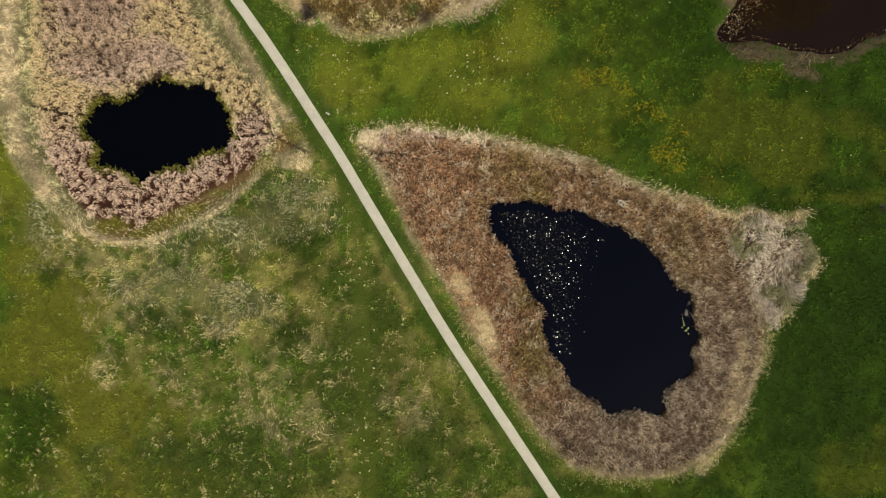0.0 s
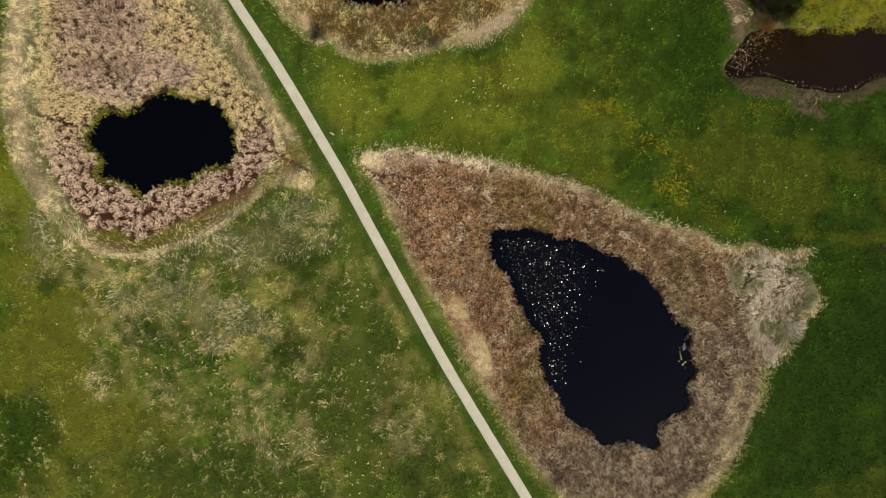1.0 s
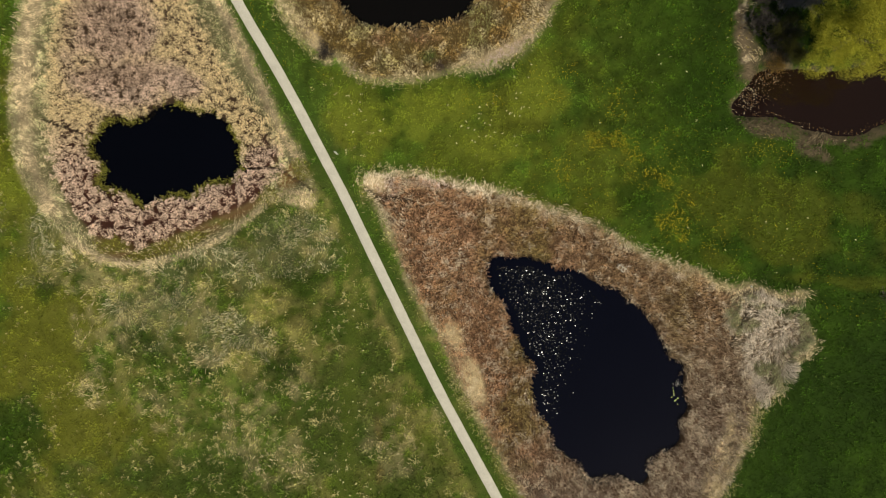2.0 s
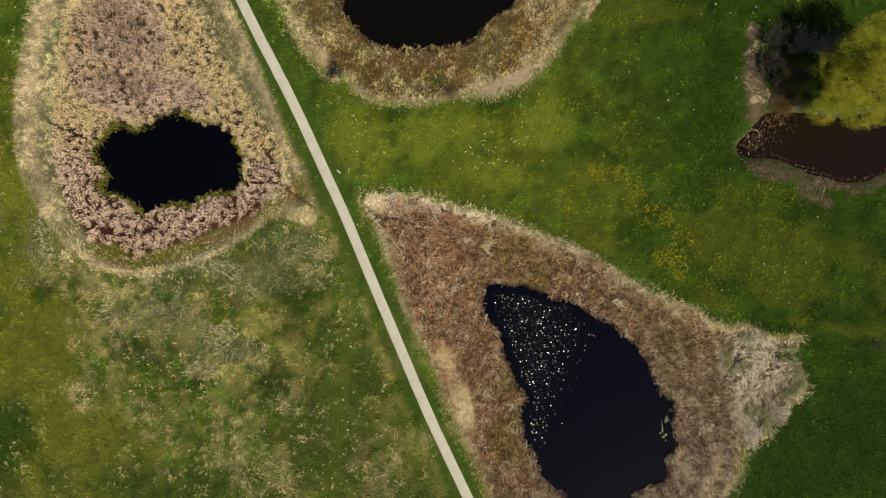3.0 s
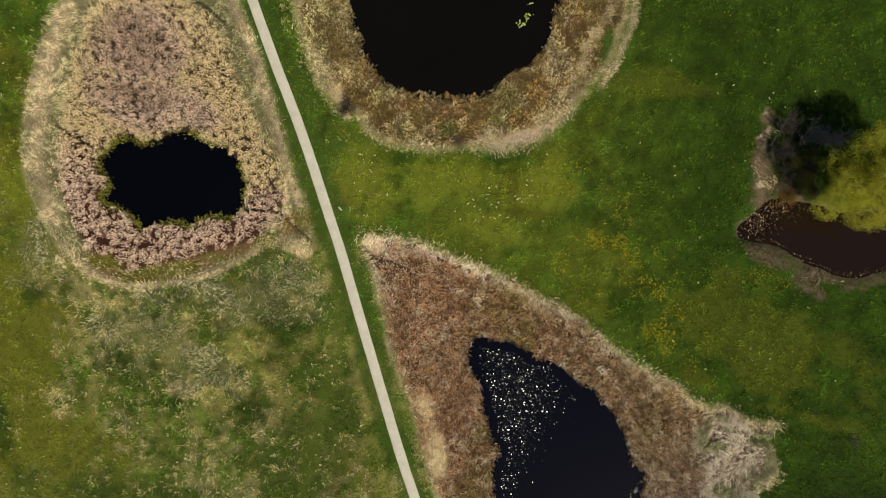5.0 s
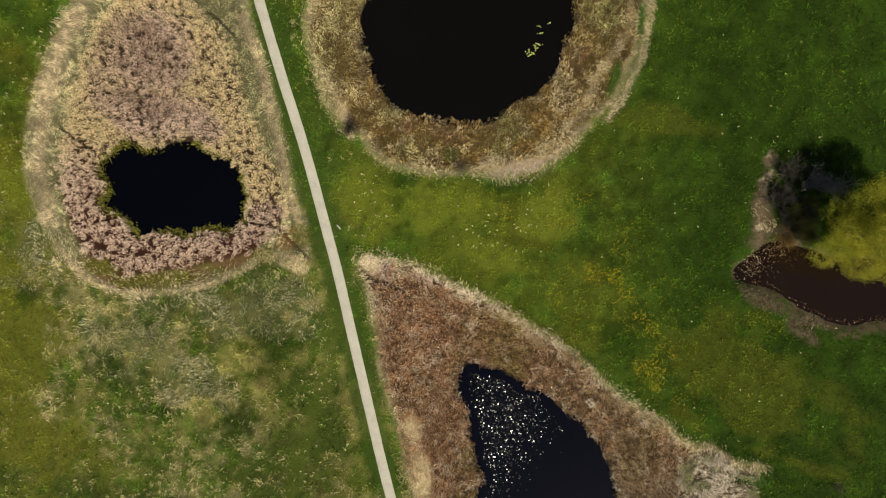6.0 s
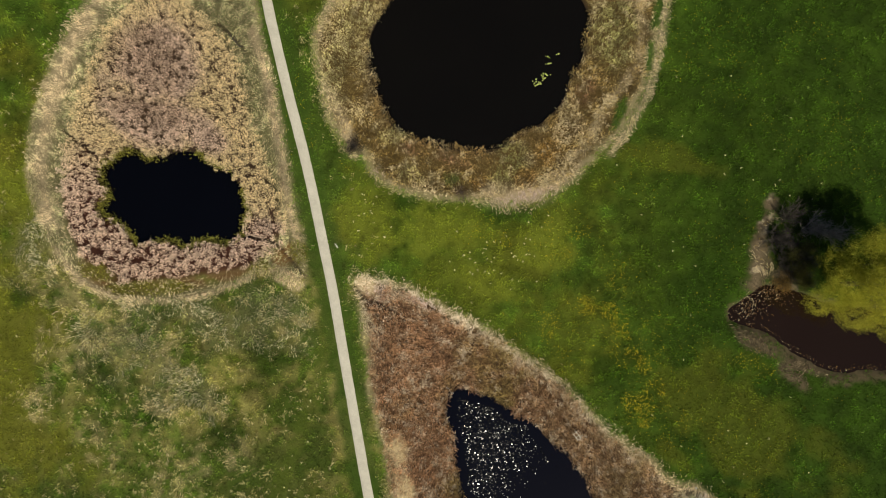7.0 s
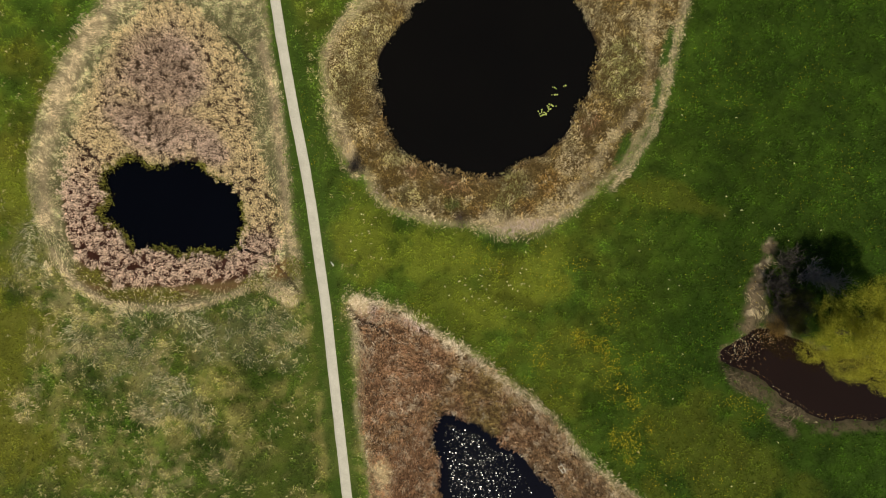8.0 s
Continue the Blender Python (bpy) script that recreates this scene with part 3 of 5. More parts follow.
def build_water(outline, mat, label):
    loop = loop_of(outline, 3)
    mid = loop.mean(0)
    way = loop - mid
    loop = mid + way * (1 + 1.6 / np.linalg.norm(way, axis=1))[:, None]
    bm = bmesh.new()
    bm.faces.new([bm.verts.new((x, y, WATER_LEVEL)) for x, y in loop])
    bmesh.ops.triangulate(bm, faces=bm.faces[:])
    me = bpy.data.meshes.new("water")
    bm.to_mesh(me)
    bm.free()
    me.materials.append(mat)
    return tagged(new("water", me), label, "pond", kind="structure")


build_ground()
build_path()
build_water(POND_WEST, M_WATER_BLACK, "still black water of a small reed pond")
build_water(POND_EAST, M_WATER_BLUE, "dark blue still water of a drop-shaped pond")
build_water(POND_NORTH, M_WATER_PEAT, "peat-dark still water of a round pond")
build_water(POND_BROWN, M_WATER_MUD, "red-brown muddy water of a shallow pool")

# ---------------------------------------------------------------- grass, reeds, straw
def scatter(count, box=(-94.0, -70.0, 92.0, 94.0)):
    x = rng.uniform(box[0], box[2], count)
    y = rng.uniform(box[1], box[3], count)
    return x, y


def kept(x, y, chance):
    k = rng.random(len(x)) < chance
    return x[k], y[k]


def blades(name, x, y, z, length, lean, turn, width, tint, mat, diamond=False):
    """Many single blades: foot, length, lean from upright in radians, the way it leans, width and colour, one of each for every blade."""
    n = len(x)
    c, s = np.cos(turn), np.sin(turn)
    out, up = length * np.sin(lean), length * np.cos(lean)
    foot = np.stack([x, y, z], -1)
    tip = foot + np.stack([c * out, s * out, up], -1)
    across = np.stack([-s, c, 0 * s], -1) * (width / 2)[:, None]
    if diamond:
        mid = foot * 0.42 + tip * 0.58 + np.stack([0 * x, 0 * x, 0.12 * length], -1)
        v = np.stack([foot, mid + across, tip, mid - across], 1)
    else:
        v = np.stack([foot + across, tip, foot - across], 1)
    k = v.shape[1]
    return mesh_of(name, v.reshape(-1, 3), np.arange(n * k), k, mat, np.repeat(tint, k, axis=0))


def tufts(x, y, per, spread):
    """Each place repeated for the blades of its tuft, moved a little."""
    x, y = np.repeat(x, per), np.repeat(y, per)
    return x + rng.normal(0, spread, len(x)), y + rng.normal(0, spread, len(y))


def even_places(box, gap, jitter=0.42):
    """Places on a shaken grid, so that clumps keep their distance."""
    x, y = np.meshgrid(np.arange(box[0], box[2], gap), np.arange(box[1], box[3], gap))
    x[1::2] += gap / 2
    return (x + rng.uniform(-jitter, jitter, x.shape) * gap).ravel(), (y + rng.uniform(-jitter, jitter, y.shape) * gap).ravel()


def ranked(v):
    """Evens values out to 0..1 by their order."""
    out = np.empty(len(v))
    out[np.argsort(v)] = np.arange(len(v)) / len(v)
    return out


def build_meadow_grass():
    x, y = even_places((-94.0, -70.0, 92.0, 94.0), 0.43, 0.5)
    bed, pond, lane = sample(S["bed"], x, y), sample(S["pond"], x, y), sample(S["path"], x, y)
    x, y = kept(x, y, ((bed > -0.6) | (spots(GREEN_GAPS, x, y, 1.1, 16) > 0.5) | (sample(S["pond_brown"], x, y) < 3.2) & (rugged(x, y, 1.4, 45) > 0.42)) * (pond > 0.5) * (lane > 1.05) * (0.34 + 0.80 * ramp(rugged(x, y, 1.1, 41, 2), 0.34, 0.60)) * (1 - 0.8 * spots(BANK_AND_SHADE_SPOTS, x, y, 0.9, 7)) * (0.12 + 0.88 * ramp(sample(S["bank"], x, y), 1.0, 2.0)))
    m = len(x)
    side, lane = east_of_path(x, y), sample(S["path"], x, y)
    mown = ramp(sample(S["mown"], x, y) + (rugged(x, y, 2.0, 46) - 0.5) * 1.5, 0.9, 2.0)
    rough = (1 - side) * ramp(lane, 2.6, 4.6) * (0.25 + 0.75 * mown) * (1 - 0.75 * spots(OLIVE_SPOTS, x, y, 1.1, 3)) * ramp(x, -84.0, -66.0)
    tone = meadow_tint(x, y)
    pick = ranked(ripple(x, y, 0.8, 49) + 0.5 * rng.random(m))
    tone = blend(tone, (0.46, 0.39, 0.20), 0.85 * (pick < 0.012 * (1 - side) + 0.36 * rough * ramp(rugged(x, y, 4.0, 43), 0.3, 0.75)))
    tone = blend(tone, (0.14, 0.16, 0.045), 0.3 * (pick > 0.96))
    lump = rugged(x, y, 1.25, 44, 3)
    # relief shading put into the tone: high lumps lighter, dips between them darker
    tone = tone * np.exp((rng.normal(0, 0.17 + 0.2 * rough, m) + (2.6 + 0.3 * rough) * (lump - 0.5) - 0.12) * (0.4 + 0.6 * mown))[:, None]
    tall = (0.16 + 0.16 * rng.random(m) + 0.26 * ramp(lump, 0.35, 0.75) + 0.22 * rough * rng.random(m)) * (0.5 + 0.5 * ramp(lane, 1.3, 2.6)) * (0.6 + 0.4 * mown)
    per = 7
    bx, by = tufts(x, y, per, 0.09)
    k = len(bx)
    turn = np.arctan2(by - np.repeat(y, per), bx - np.repeat(x, per)) + rng.normal(0, 0.5, k)
    tint = np.repeat(tone, per, axis=0) * np.exp(rng.normal(0, 0.10, k))[:, None]
    return tagged(blades("meadow_grass", bx, by, ground_z(bx, by), np.repeat(tall, per) * rng.uniform(0.7, 1.2, k), rng.uniform(0.3, 1.2, k), turn, rng.uniform(0.05, 0.10, k), tamed(tint * 1.75, np.repeat(np.where(tone[:, 0] > tone[:, 1] * 1.05, 0.72, 0.34), per)), M_GRASS, True), "short green and olive meadow grass with rough tufts", "grass", kind="stuff")


def comb(x, y):
    return 6.28 * 1.6 * rugged(x, y, 9.0, 51, 2) + rng.normal(0, 0.45, len(x))


def build_straw():
    """Pale flattened grass on the rims of the reed beds and in dry patches."""
    x, y = scatter(2400000)
    x, y = kept(x, y, (sample(S["bed"], x, y) < 1.6) + 0.15)
    n, f = rugged(x, y, 2.5, 52), rugged(x, y, 0.9, 58)
    east, north, west = sample(S["bed_east"], x, y), sample(S["bed_north"], x, y), sample(S["bed_west"], x, y)
    side = ramp((x - 5) * 0.45 + (y + 15) * 0.9, -4, 6)
    rim_east = np.exp(-(((east + 1.15 + (n - 0.5) * 1.3) / np.where(side > 0.5, 1.3, 0.42)) ** 2)) * (0.85 + 0.15 * side) * ramp(rugged(x, y, 6.0, 57) + 0.15 * ramp(-x, -14.0, 2.0), 0.2, 0.45)
    rim_east = np.maximum(rim_east, spots([(4.8, -24.2, 1.6, 3.0, 25), (8.2, -31.5, 1.6, 4.8, 22), (-11.6, 1.0, 1.8, 1.5, 0), (-9.4, -0.2, 1.9, 1.6, 20), (53.0, -45.0, 1.8, 9.0, -20), (-1.2, 1.5, 3.8, 1.2, -4), (7.0, 0.6, 5.0, 1.2, -10), (32.3, -4.9, 1.5, 0.8, -30)], x, y, 0.6, 55) * 1.3)
    rim_north = 0.7 * np.exp(-(((north + 1.0 + (n - 0.5) * 3) / 0.9) ** 2)) * ramp(rugged(x, y, 6.0, 56) + 0.12 * ramp(-y, -40.0, -28.0), 0.44, 0.6)
    strip = np.exp(-((sample(S["strip"], x, y) + (n - 0.5) * 2.4) ** 2)) * 0.95
    ring = ramp(-west + (n - 0.5) * 1.5, -0.4, 0.8) * ramp(sample(S["reed_west"], x, y) + (n - 0.5) * 2, -3.0 + 2.7 * ramp(-y, -2.0, 4.0), -0.2 + 0.8 * ramp(-y, 0.0, 4.0))
    ring = ring * (1 - 0.8 * ramp(-y, 1.0, 5.0) * ramp(x, -64.0, -58.0) * (1 - strip))
    heap = ramp(-sample(S["straw"], x, y) + (n - 0.5) * 5 + (f - 0.5) * 3, 0.0, 1.2)
    spot = 0.7 * spots(STRAW_SPOTS, x, y, 1.2, 6) * ramp(n, 0.42, 0.65)
    bank = 0.5 * spots(BANK_AND_SHADE_SPOTS, x, y, 1.1, 7)
    white = spots(PALE_BANK, x, y, 1.0, 18)
    chance = np.maximum.reduce([rim_east * 0.8, rim_north * 0.8, ring * 0.75, heap * 0.9, spot, bank, strip, 0.55 * white, 0.8 * spots(SAND_SPOTS, x, y, 0.6, 14)])
    free = (sample(S["pond"], x, y) > 0.6) & (sample(S["path"], x, y) > 1.3) & (sample(S["channel"], x, y) > 0.3) & (spots(GREEN_GAPS, x, y, 1.1, 16) < 0.8)
    keep = rng.random(len(x)) < chance * free * (0.08 + 0.2 * ring + 0.8 * ramp(f, 0.3, 0.7))
    west = west[keep]
    x, y, ring, heap, bank, n, strip, white, rim = x[keep], y[keep], ring[keep], heap[keep], bank[keep], n[keep], strip[keep], white[keep], (rim_east * side)[keep]
    m = len(x)
    pick = rng.random(m)
    tone = np.broadcast_to((0.74, 0.60, 0.37), (m, 3))
    tone = blend(tone, (0.72, 0.56, 0.36), ring * strip)
    tone = blend(tone, (0.33, 0.335, 0.165), 0.92 * ring * (1 - strip) * (pick < 0.60))
    tone = tone * np.exp(ring * (3.4 * (rugged(x, y, 1.0, 48, 3) - 0.5) - 0.06 * (1 - strip)))[:, None]
    tone = blend(tone, (0.60, 0.51, 0.415), heap)
    tone = blend(tone, (0.17, 0.19, 0.06), 0.8 * heap * ramp(rugged(x, y, 3.5, 59), 0.50, 0.60))
    tone = blend(tone, blend(np.broadcast_to((0.20, 0.155, 0.095), (m, 3)), (0.06, 0.045, 0.028), (pick > 0.6) * 1.0), ramp(bank, 0.0, 0.12) * (1 - ramp(white, 0.2, 0.5)))
    tone = blend(tone, (0.90, 0.76, 0.57), 0.85 * np.clip(rim, 0, 1) * (1 - heap) * ramp(50.0 - x, 0.0, 12.0))
    tone = blend(tone, (0.68, 0.53, 0.47), 0.85 * spots([(-9.4, -0.2, 2.0, 1.6, 20), (-1.2, 1.4, 3.6, 1.0, -4), (9.0, 26.0, 5.0, 1.4, 32), (-16.7, 20.3, 1.6, 0.9, 0)], x, y, 0.6, 29))
    tone = tone * np.exp(rng.normal(-0.05, 0.34, m))[:, None]
    return tagged(blades("dry_grass", x, y, ground_z(x, y) + 0.05, rng.uniform(0.4, 0.85, m) * (1 + 1.1 * heap - 0.25 * ring), rng.uniform(0.75, 1.4, m), comb(x, y), rng.uniform(0.045, 0.08, m), tamed(tone, 0.86), M_STRAW, True), "pale flattened dry grass along the reed beds", "dry grass", kind="stuff")


def build_sedge():
    x, y = scatter(420000, (-80, -60, -14, 0))
    w = spots(SEDGE_SPOTS, x, y, 1.1, 5) * (0.06 + 0.94 * ramp(rugged(x, y, 1.5, 54), 0.45, 0.6))
    keep = (rng.random(len(x)) < w * 0.30) & (sample(S["bed"], x, y) > -0.3) & (sample(S["path"], x, y) > 2.5)
    x, y = x[keep], y[keep]
    m = len(x)
    tone = np.array((0.46, 0.42, 0.26)) * np.exp(rng.normal(0, 0.3, m))[:, None]
    tone = blend(tone, (0.06, 0.085, 0.018), (rng.random(m) < 0.36) * 1.0)
    return tagged(blades("sedge", x, y, ground_z(x, y), rng.uniform(0.45, 0.95, m), rng.uniform(0.7, 1.3, m), comb(x, y), rng.uniform(0.045, 0.075, m), tone, M_STRAW, True), "grey-green tussock sedge lying in swirls", "sedge", kind="stuff")


def tamed(tint, most=0.78):
    """Keeps the hue of colours that came out too light."""
    return tint * np.minimum(1, most / np.max(tint, axis=1))[:, None]


def reed_clumps(name, x, y, per, spread, tall, lean, wide, tone, label):
    bx, by = tufts(x, y, per, spread)
    m = len(bx)
    turn = np.where(rng.random(m) < 0.7, np.arctan2(by - np.repeat(y, per), bx - np.repeat(x, per)), rng.uniform(-3.14, 3.14, m))
    tint = np.repeat(tone, per, axis=0) * np.exp(rng.normal(0, 0.28, m))[:, None]
    ob = blades(name, bx, by, np.maximum(ground_z(bx, by), WATER_LEVEL - 0.1), np.repeat(tall, per) * rng.uniform(0.7, 1.1, m), np.clip(np.abs(rng.normal(lean, 0.22, m)), 0.05, 1.3), turn, rng.uniform(0.7, 1.3, m) * wide, tamed(tint, 0.88), M_REED, True)
    return tagged(ob, label, "reeds", kind="stuff")


def cracks(x, y, size, seed):
    """How far a place lies from the seams between uneven cells of the given size, in metres."""
    i, j = np.floor(x / size).astype(int), np.floor(y / size).astype(int)
    near, second = np.full(x.shape, 1e9), np.full(x.shape, 1e9)
    for a in (-1, 0, 1):
        for b in (-1, 0, 1):
            u, v = (i + a + 31 * seed) % 256, (j + b + 57 * seed) % 256
            d = np.hypot((i + a + LATTICE[v, u]) * size - x, (j + b + LATTICE[(v + 91) % 256, u]) * size - y)
            near, second = np.minimum(near, d), np.maximum(near, np.minimum(second, d))
    return (second - near) / 2


def build_reeds_west():
    x, y = even_places((-78, -18, -20, 40), 0.56)
    n = rugged(x, y, 1.6, 61)
    inside = ramp(-sample(S["reed_west"], x, y) + (n - 0.5) * 2.5 - 0.4 * ramp(-y, 2.0, 7.0), -0.6, 0.8 + 1.4 * ramp(y, -4.0, 4.0))
    free = (sample(S["pond_west"], x, y) + (rugged(x, y, 3.0, 63) - 0.5) * 2.6 > 0.35) & (sample(S["channel"], x, y) > 0.32)
    moss = spots(MOSS_SPOTS, x, y, 0.4, 8)
    seam = cracks(x, y, 2.2, 1) + 0.35 * (n - 0.4)
    x, y = kept(x, y, inside * free * (0.66 + 0.5 * n - 0.20 * ramp(-y, -6.0, 3.0)) * (0.45 + 0.55 * ramp(seam, 0.08, 0.22)) * (1 - 0.8 * moss))
    k = len(x)
    dark = spots([(-60.0, 23.0, 7.0, 8.0, 0), (-57.0, 14.5, 9.0, 4.5, 0), (-47, 15, 5, 3, 0), (-36, -1, 8, 3, 15), (-30.5, 2.8, 3.5, 3.5, 0)], x, y, 0.7, 62)
    south = ramp(-y, -9.0, 2.0)
    tone = np.broadcast_to((0.81, 0.64, 0.37), (k, 3))
    tone = blend(tone, (0.76, 0.565, 0.46), np.maximum(0.9 * dark, 0.85 * south))
    core = spots([(-60.0, 24.0, 6.6, 7.5, 0), (-58.0, 16.0, 7.0, 4.0, 0)], x, y, 0.7, 65)
    tone = blend(tone, (0.43, 0.305, 0.225), 0.8 * core)
    tone = tone * np.exp(rng.normal(0.0, 0.17, k) - 0.2 * dark + 0.8 * (rugged(x, y, 2.2, 64, 2) - 0.5))[:, None]
    tall = rng.uniform(1.1, 1.8, k) * (1 - 0.2 * dark) * (0.45 + 0.55 * ramp(-sample(S["reed_west"], x, y), 0.0, 3.5))
    tone = tamed(tone * 1.2, 0.88)
    reed_clumps("reed_bed", x, y, 5, 0.13, tall, 0.30, 0.07, tone * 0.7, "brown dry reed stems standing round the black pond")
    per = 21
    a, r = rng.uniform(0, 6.283, k * per), 0.36 * np.sqrt(rng.random(k * per)) * np.repeat(rng.uniform(0.7, 1.15, k), per)
    px, py = np.repeat(x, per) + r * np.cos(a), np.repeat(y, per) + r * np.sin(a)
    m = len(px)
    z = np.maximum(ground_z(px, py), WATER_LEVEL - 0.1) + np.repeat(tall, per) * (1.0 - 2.0 * r * r) * rng.uniform(0.55, 1.0, m)
    tint = np.repeat(tone, per, axis=0) * np.exp(rng.normal(0.0, 0.2, m))[:, None]
    plumes = blades("reed_plumes", px, py, z, rng.uniform(0.2, 0.42, m), rng.uniform(0.5, 1.45, m), a + rng.normal(0, 0.8, m), rng.uniform(0.06, 0.11, m), tamed(tint, 0.92), M_REED, True)
    return tagged(plumes, "fluffy pinkish-tan plumes of the dry reeds round the black pond", "reeds", kind="stuff")


def build_reeds_east():
    x, y = even_places((-16, -62, 70, 6), 0.31, 0.5)
    n = rugged(x, y, 1.2, 71)
    deep = 1.3 * ramp((x - 5) * 0.45 + (y + 15) * 0.9, -4, 6) * ramp(rugged(x, y, 5.0, 77) + 0.12 * ramp(-x, -14.0, 2.0), 0.35, 0.6)
    inside = ramp(-sample(S["bed_east"], x, y) - deep + (n - 0.5) * 1.4, 0.35, 1.1) * (1 - 0.75 * ramp(-sample(S["straw"], x, y) + (rugged(x, y, 3.0, 75) - 0.5) * 5, 0.0, 2.0))
    free = (sample(S["pond_east"], x, y) + (rugged(x, y, 3.2, 74) - 0.5) * 3.2 > 0.1) & (sample(S["channel"], x, y) > 0.35)
    x, y = kept(x, y, inside * free * (0.55 + 0.6 * n) * (1 - 0.9 * spots(SAND_SPOTS, x, y, 0.6, 14)) * (1 - 0.75 * np.exp(-((sample(S["strip"], x, y) + (n - 0.5)) ** 2))))
    m = len(x)
    grey_side = ramp(x * 0.62 - y * 0.78 + 12 * (rugged(x, y, 10, 73) - 0.5), 38.0, 60.0)
    olive = ramp(rugged(x, y, 7.0, 72), 0.48, 0.66) * ramp(x, -8, 25)
    tone = np.broadcast_to((0.53, 0.325, 0.190), (m, 3))
    tone = blend(tone, (0.34, 0.275, 0.095), 0.9 * olive)
    tone = blend(tone, (0.44, 0.325, 0.185), 0.65 * ramp(x + 8 * (rugged(x, y, 8.0, 70) - 0.5), 18.0, 34.0))
    tone = blend(tone, (0.43, 0.345, 0.27), 0.9 * grey_side)
    pick = ranked(ripple(x, y, 0.62, 80) + 0.45 * rng.random(m))
    fleck = 0.14 + 0.24 * grey_side * ramp(rugged(x, y, 4.0, 78), 0.4, 0.6) + 0.10 * ramp(rugged(x, y, 3.0, 79), 0.5, 0.65)
    tone = blend(tone, (1.15, 0.99, 0.76), 0.9 * (pick < fleck))
    tone = blend(tone, (0.12, 0.06, 0.035), 0.6 * (pick > 0.86))
    tone = tone * np.exp(rng.normal(0, 0.24, m) + 1.2 * (rugged(x, y, 1.2, 76, 3) - 0.5) - 0.02)[:, None]
    return reed_clumps("reed_bed", x, y, 7, 0.10, rng.uniform(0.7, 1.2, m), 0.52, 0.058, tone * 1.04, "dense rust-brown dry reeds round the drop-shaped pond")


def build_reeds_north():
    x, y = even_places((-38, 16, 24, 86), 0.38, 0.5)
    n = rugged(x, y, 1.6, 81)
    inside = ramp(-sample(S["bed_north"], x, y) + (n - 0.5) * 2.5, 0.6, 1.8)
    free = sample(S["pond_north"], x, y) + (rugged(x, y, 3.2, 84) - 0.5) * 3.2 > 0.1
    x, y = kept(x, y, inside * free * (0.45 + 0.7 * n) * (1 - 0.8 * spots(SAND_SPOTS, x, y, 0.6, 14)) * (1 - 0.95 * spots(GREEN_GAPS, x, y, 1.1, 16)))
    m = len(x)
    pale = ramp(rugged(x, y, 3.0, 82), 0.48, 0.62)
    shore = 1 - ramp(sample(S["pond_north"], x, y), 1.0, 4.0)
    tone = np.broadcast_to((0.27, 0.195, 0.075), (m, 3))
    tone = blend(tone, (0.62, 0.52, 0.31), 0.85 * np.maximum(pale, 0.35 * ramp(-x - 0.3 * y, 10, 20)))
    tone = blend(tone, (0.20, 0.12, 0.055), 0.45 * shore * ramp(-y, -45, -32))
    for colour, weight, places in (
        ((0.46, 0.42, 0.20), 0.75, [(-29.5, 35.0, 4.0, 7.0, 20), (-30.0, 44.0, 4.0, 6.0, 0), (-16.5, 27.4, 2.6, 1.4, 20), (-11.0, 22.4, 3.0, 1.8, 0)]),
        ((0.20, 0.135, 0.040), 0.80, [(-21.6, 26.0, 2.4, 3.6, 35), (-26.2, 33.0, 1.6, 4.0, 25), (-15.0, 23.4, 2.4, 2.0, 0)]),
        ((0.16, 0.090, 0.055), 0.85, [(-6.0, 26.8, 3.6, 2.0, 10), (-12.4, 26.2, 2.0, 1.2, 0), (12.4, 47.4, 2.0, 3.6, -10)]),
        ((0.30, 0.30, 0.12), 0.80, [(4.4, 31.0, 2.6, 2.6, 45), (4.6, 28.0, 3.0, 2.0, 30), (14.0, 58.0, 3.4, 7.0, 8), (-3.7, 23.6, 1.8, 1.6, 0)]),
        ((0.36, 0.21, 0.060), 0.80, [(10.4, 34.6, 2.6, 2.2, 45), (1.1, 24.9, 1.4, 1.6, 0), (8.0, 28.4, 2.0, 1.6, 30)]),
        ((0.60, 0.50, 0.34), 0.75, [(-2.3, 22.0, 1.4, 1.0, 0), (3.2, 24.6, 1.2, 1.6, 0), (12.6, 39.4, 2.0, 3.0, -20)]),
    ):
        tone = blend(tone, colour, weight * spots(places, x, y, 0.8, 87))
    pick = ranked(ripple(x, y, 0.7, 85) + 0.45 * rng.random(m))
    tone = blend(tone, (0.62, 0.52, 0.33), 0.7 * (pick < 0.12))
    tone = blend(tone, (0.07, 0.045, 0.02), 0.7 * (pick > 0.88))
    tone = tone * np.exp(rng.normal(0, 0.28, m) + 2.5 * (rugged(x, y, 1.8, 86, 3) - 0.5))[:, None]
    return reed_clumps("reed_bed", x, y, 9, 0.12, rng.uniform(0.45, 0.85, m), 0.65, 0.058, tone * 1.1, "olive and golden-brown reeds and sedge round a round pond")


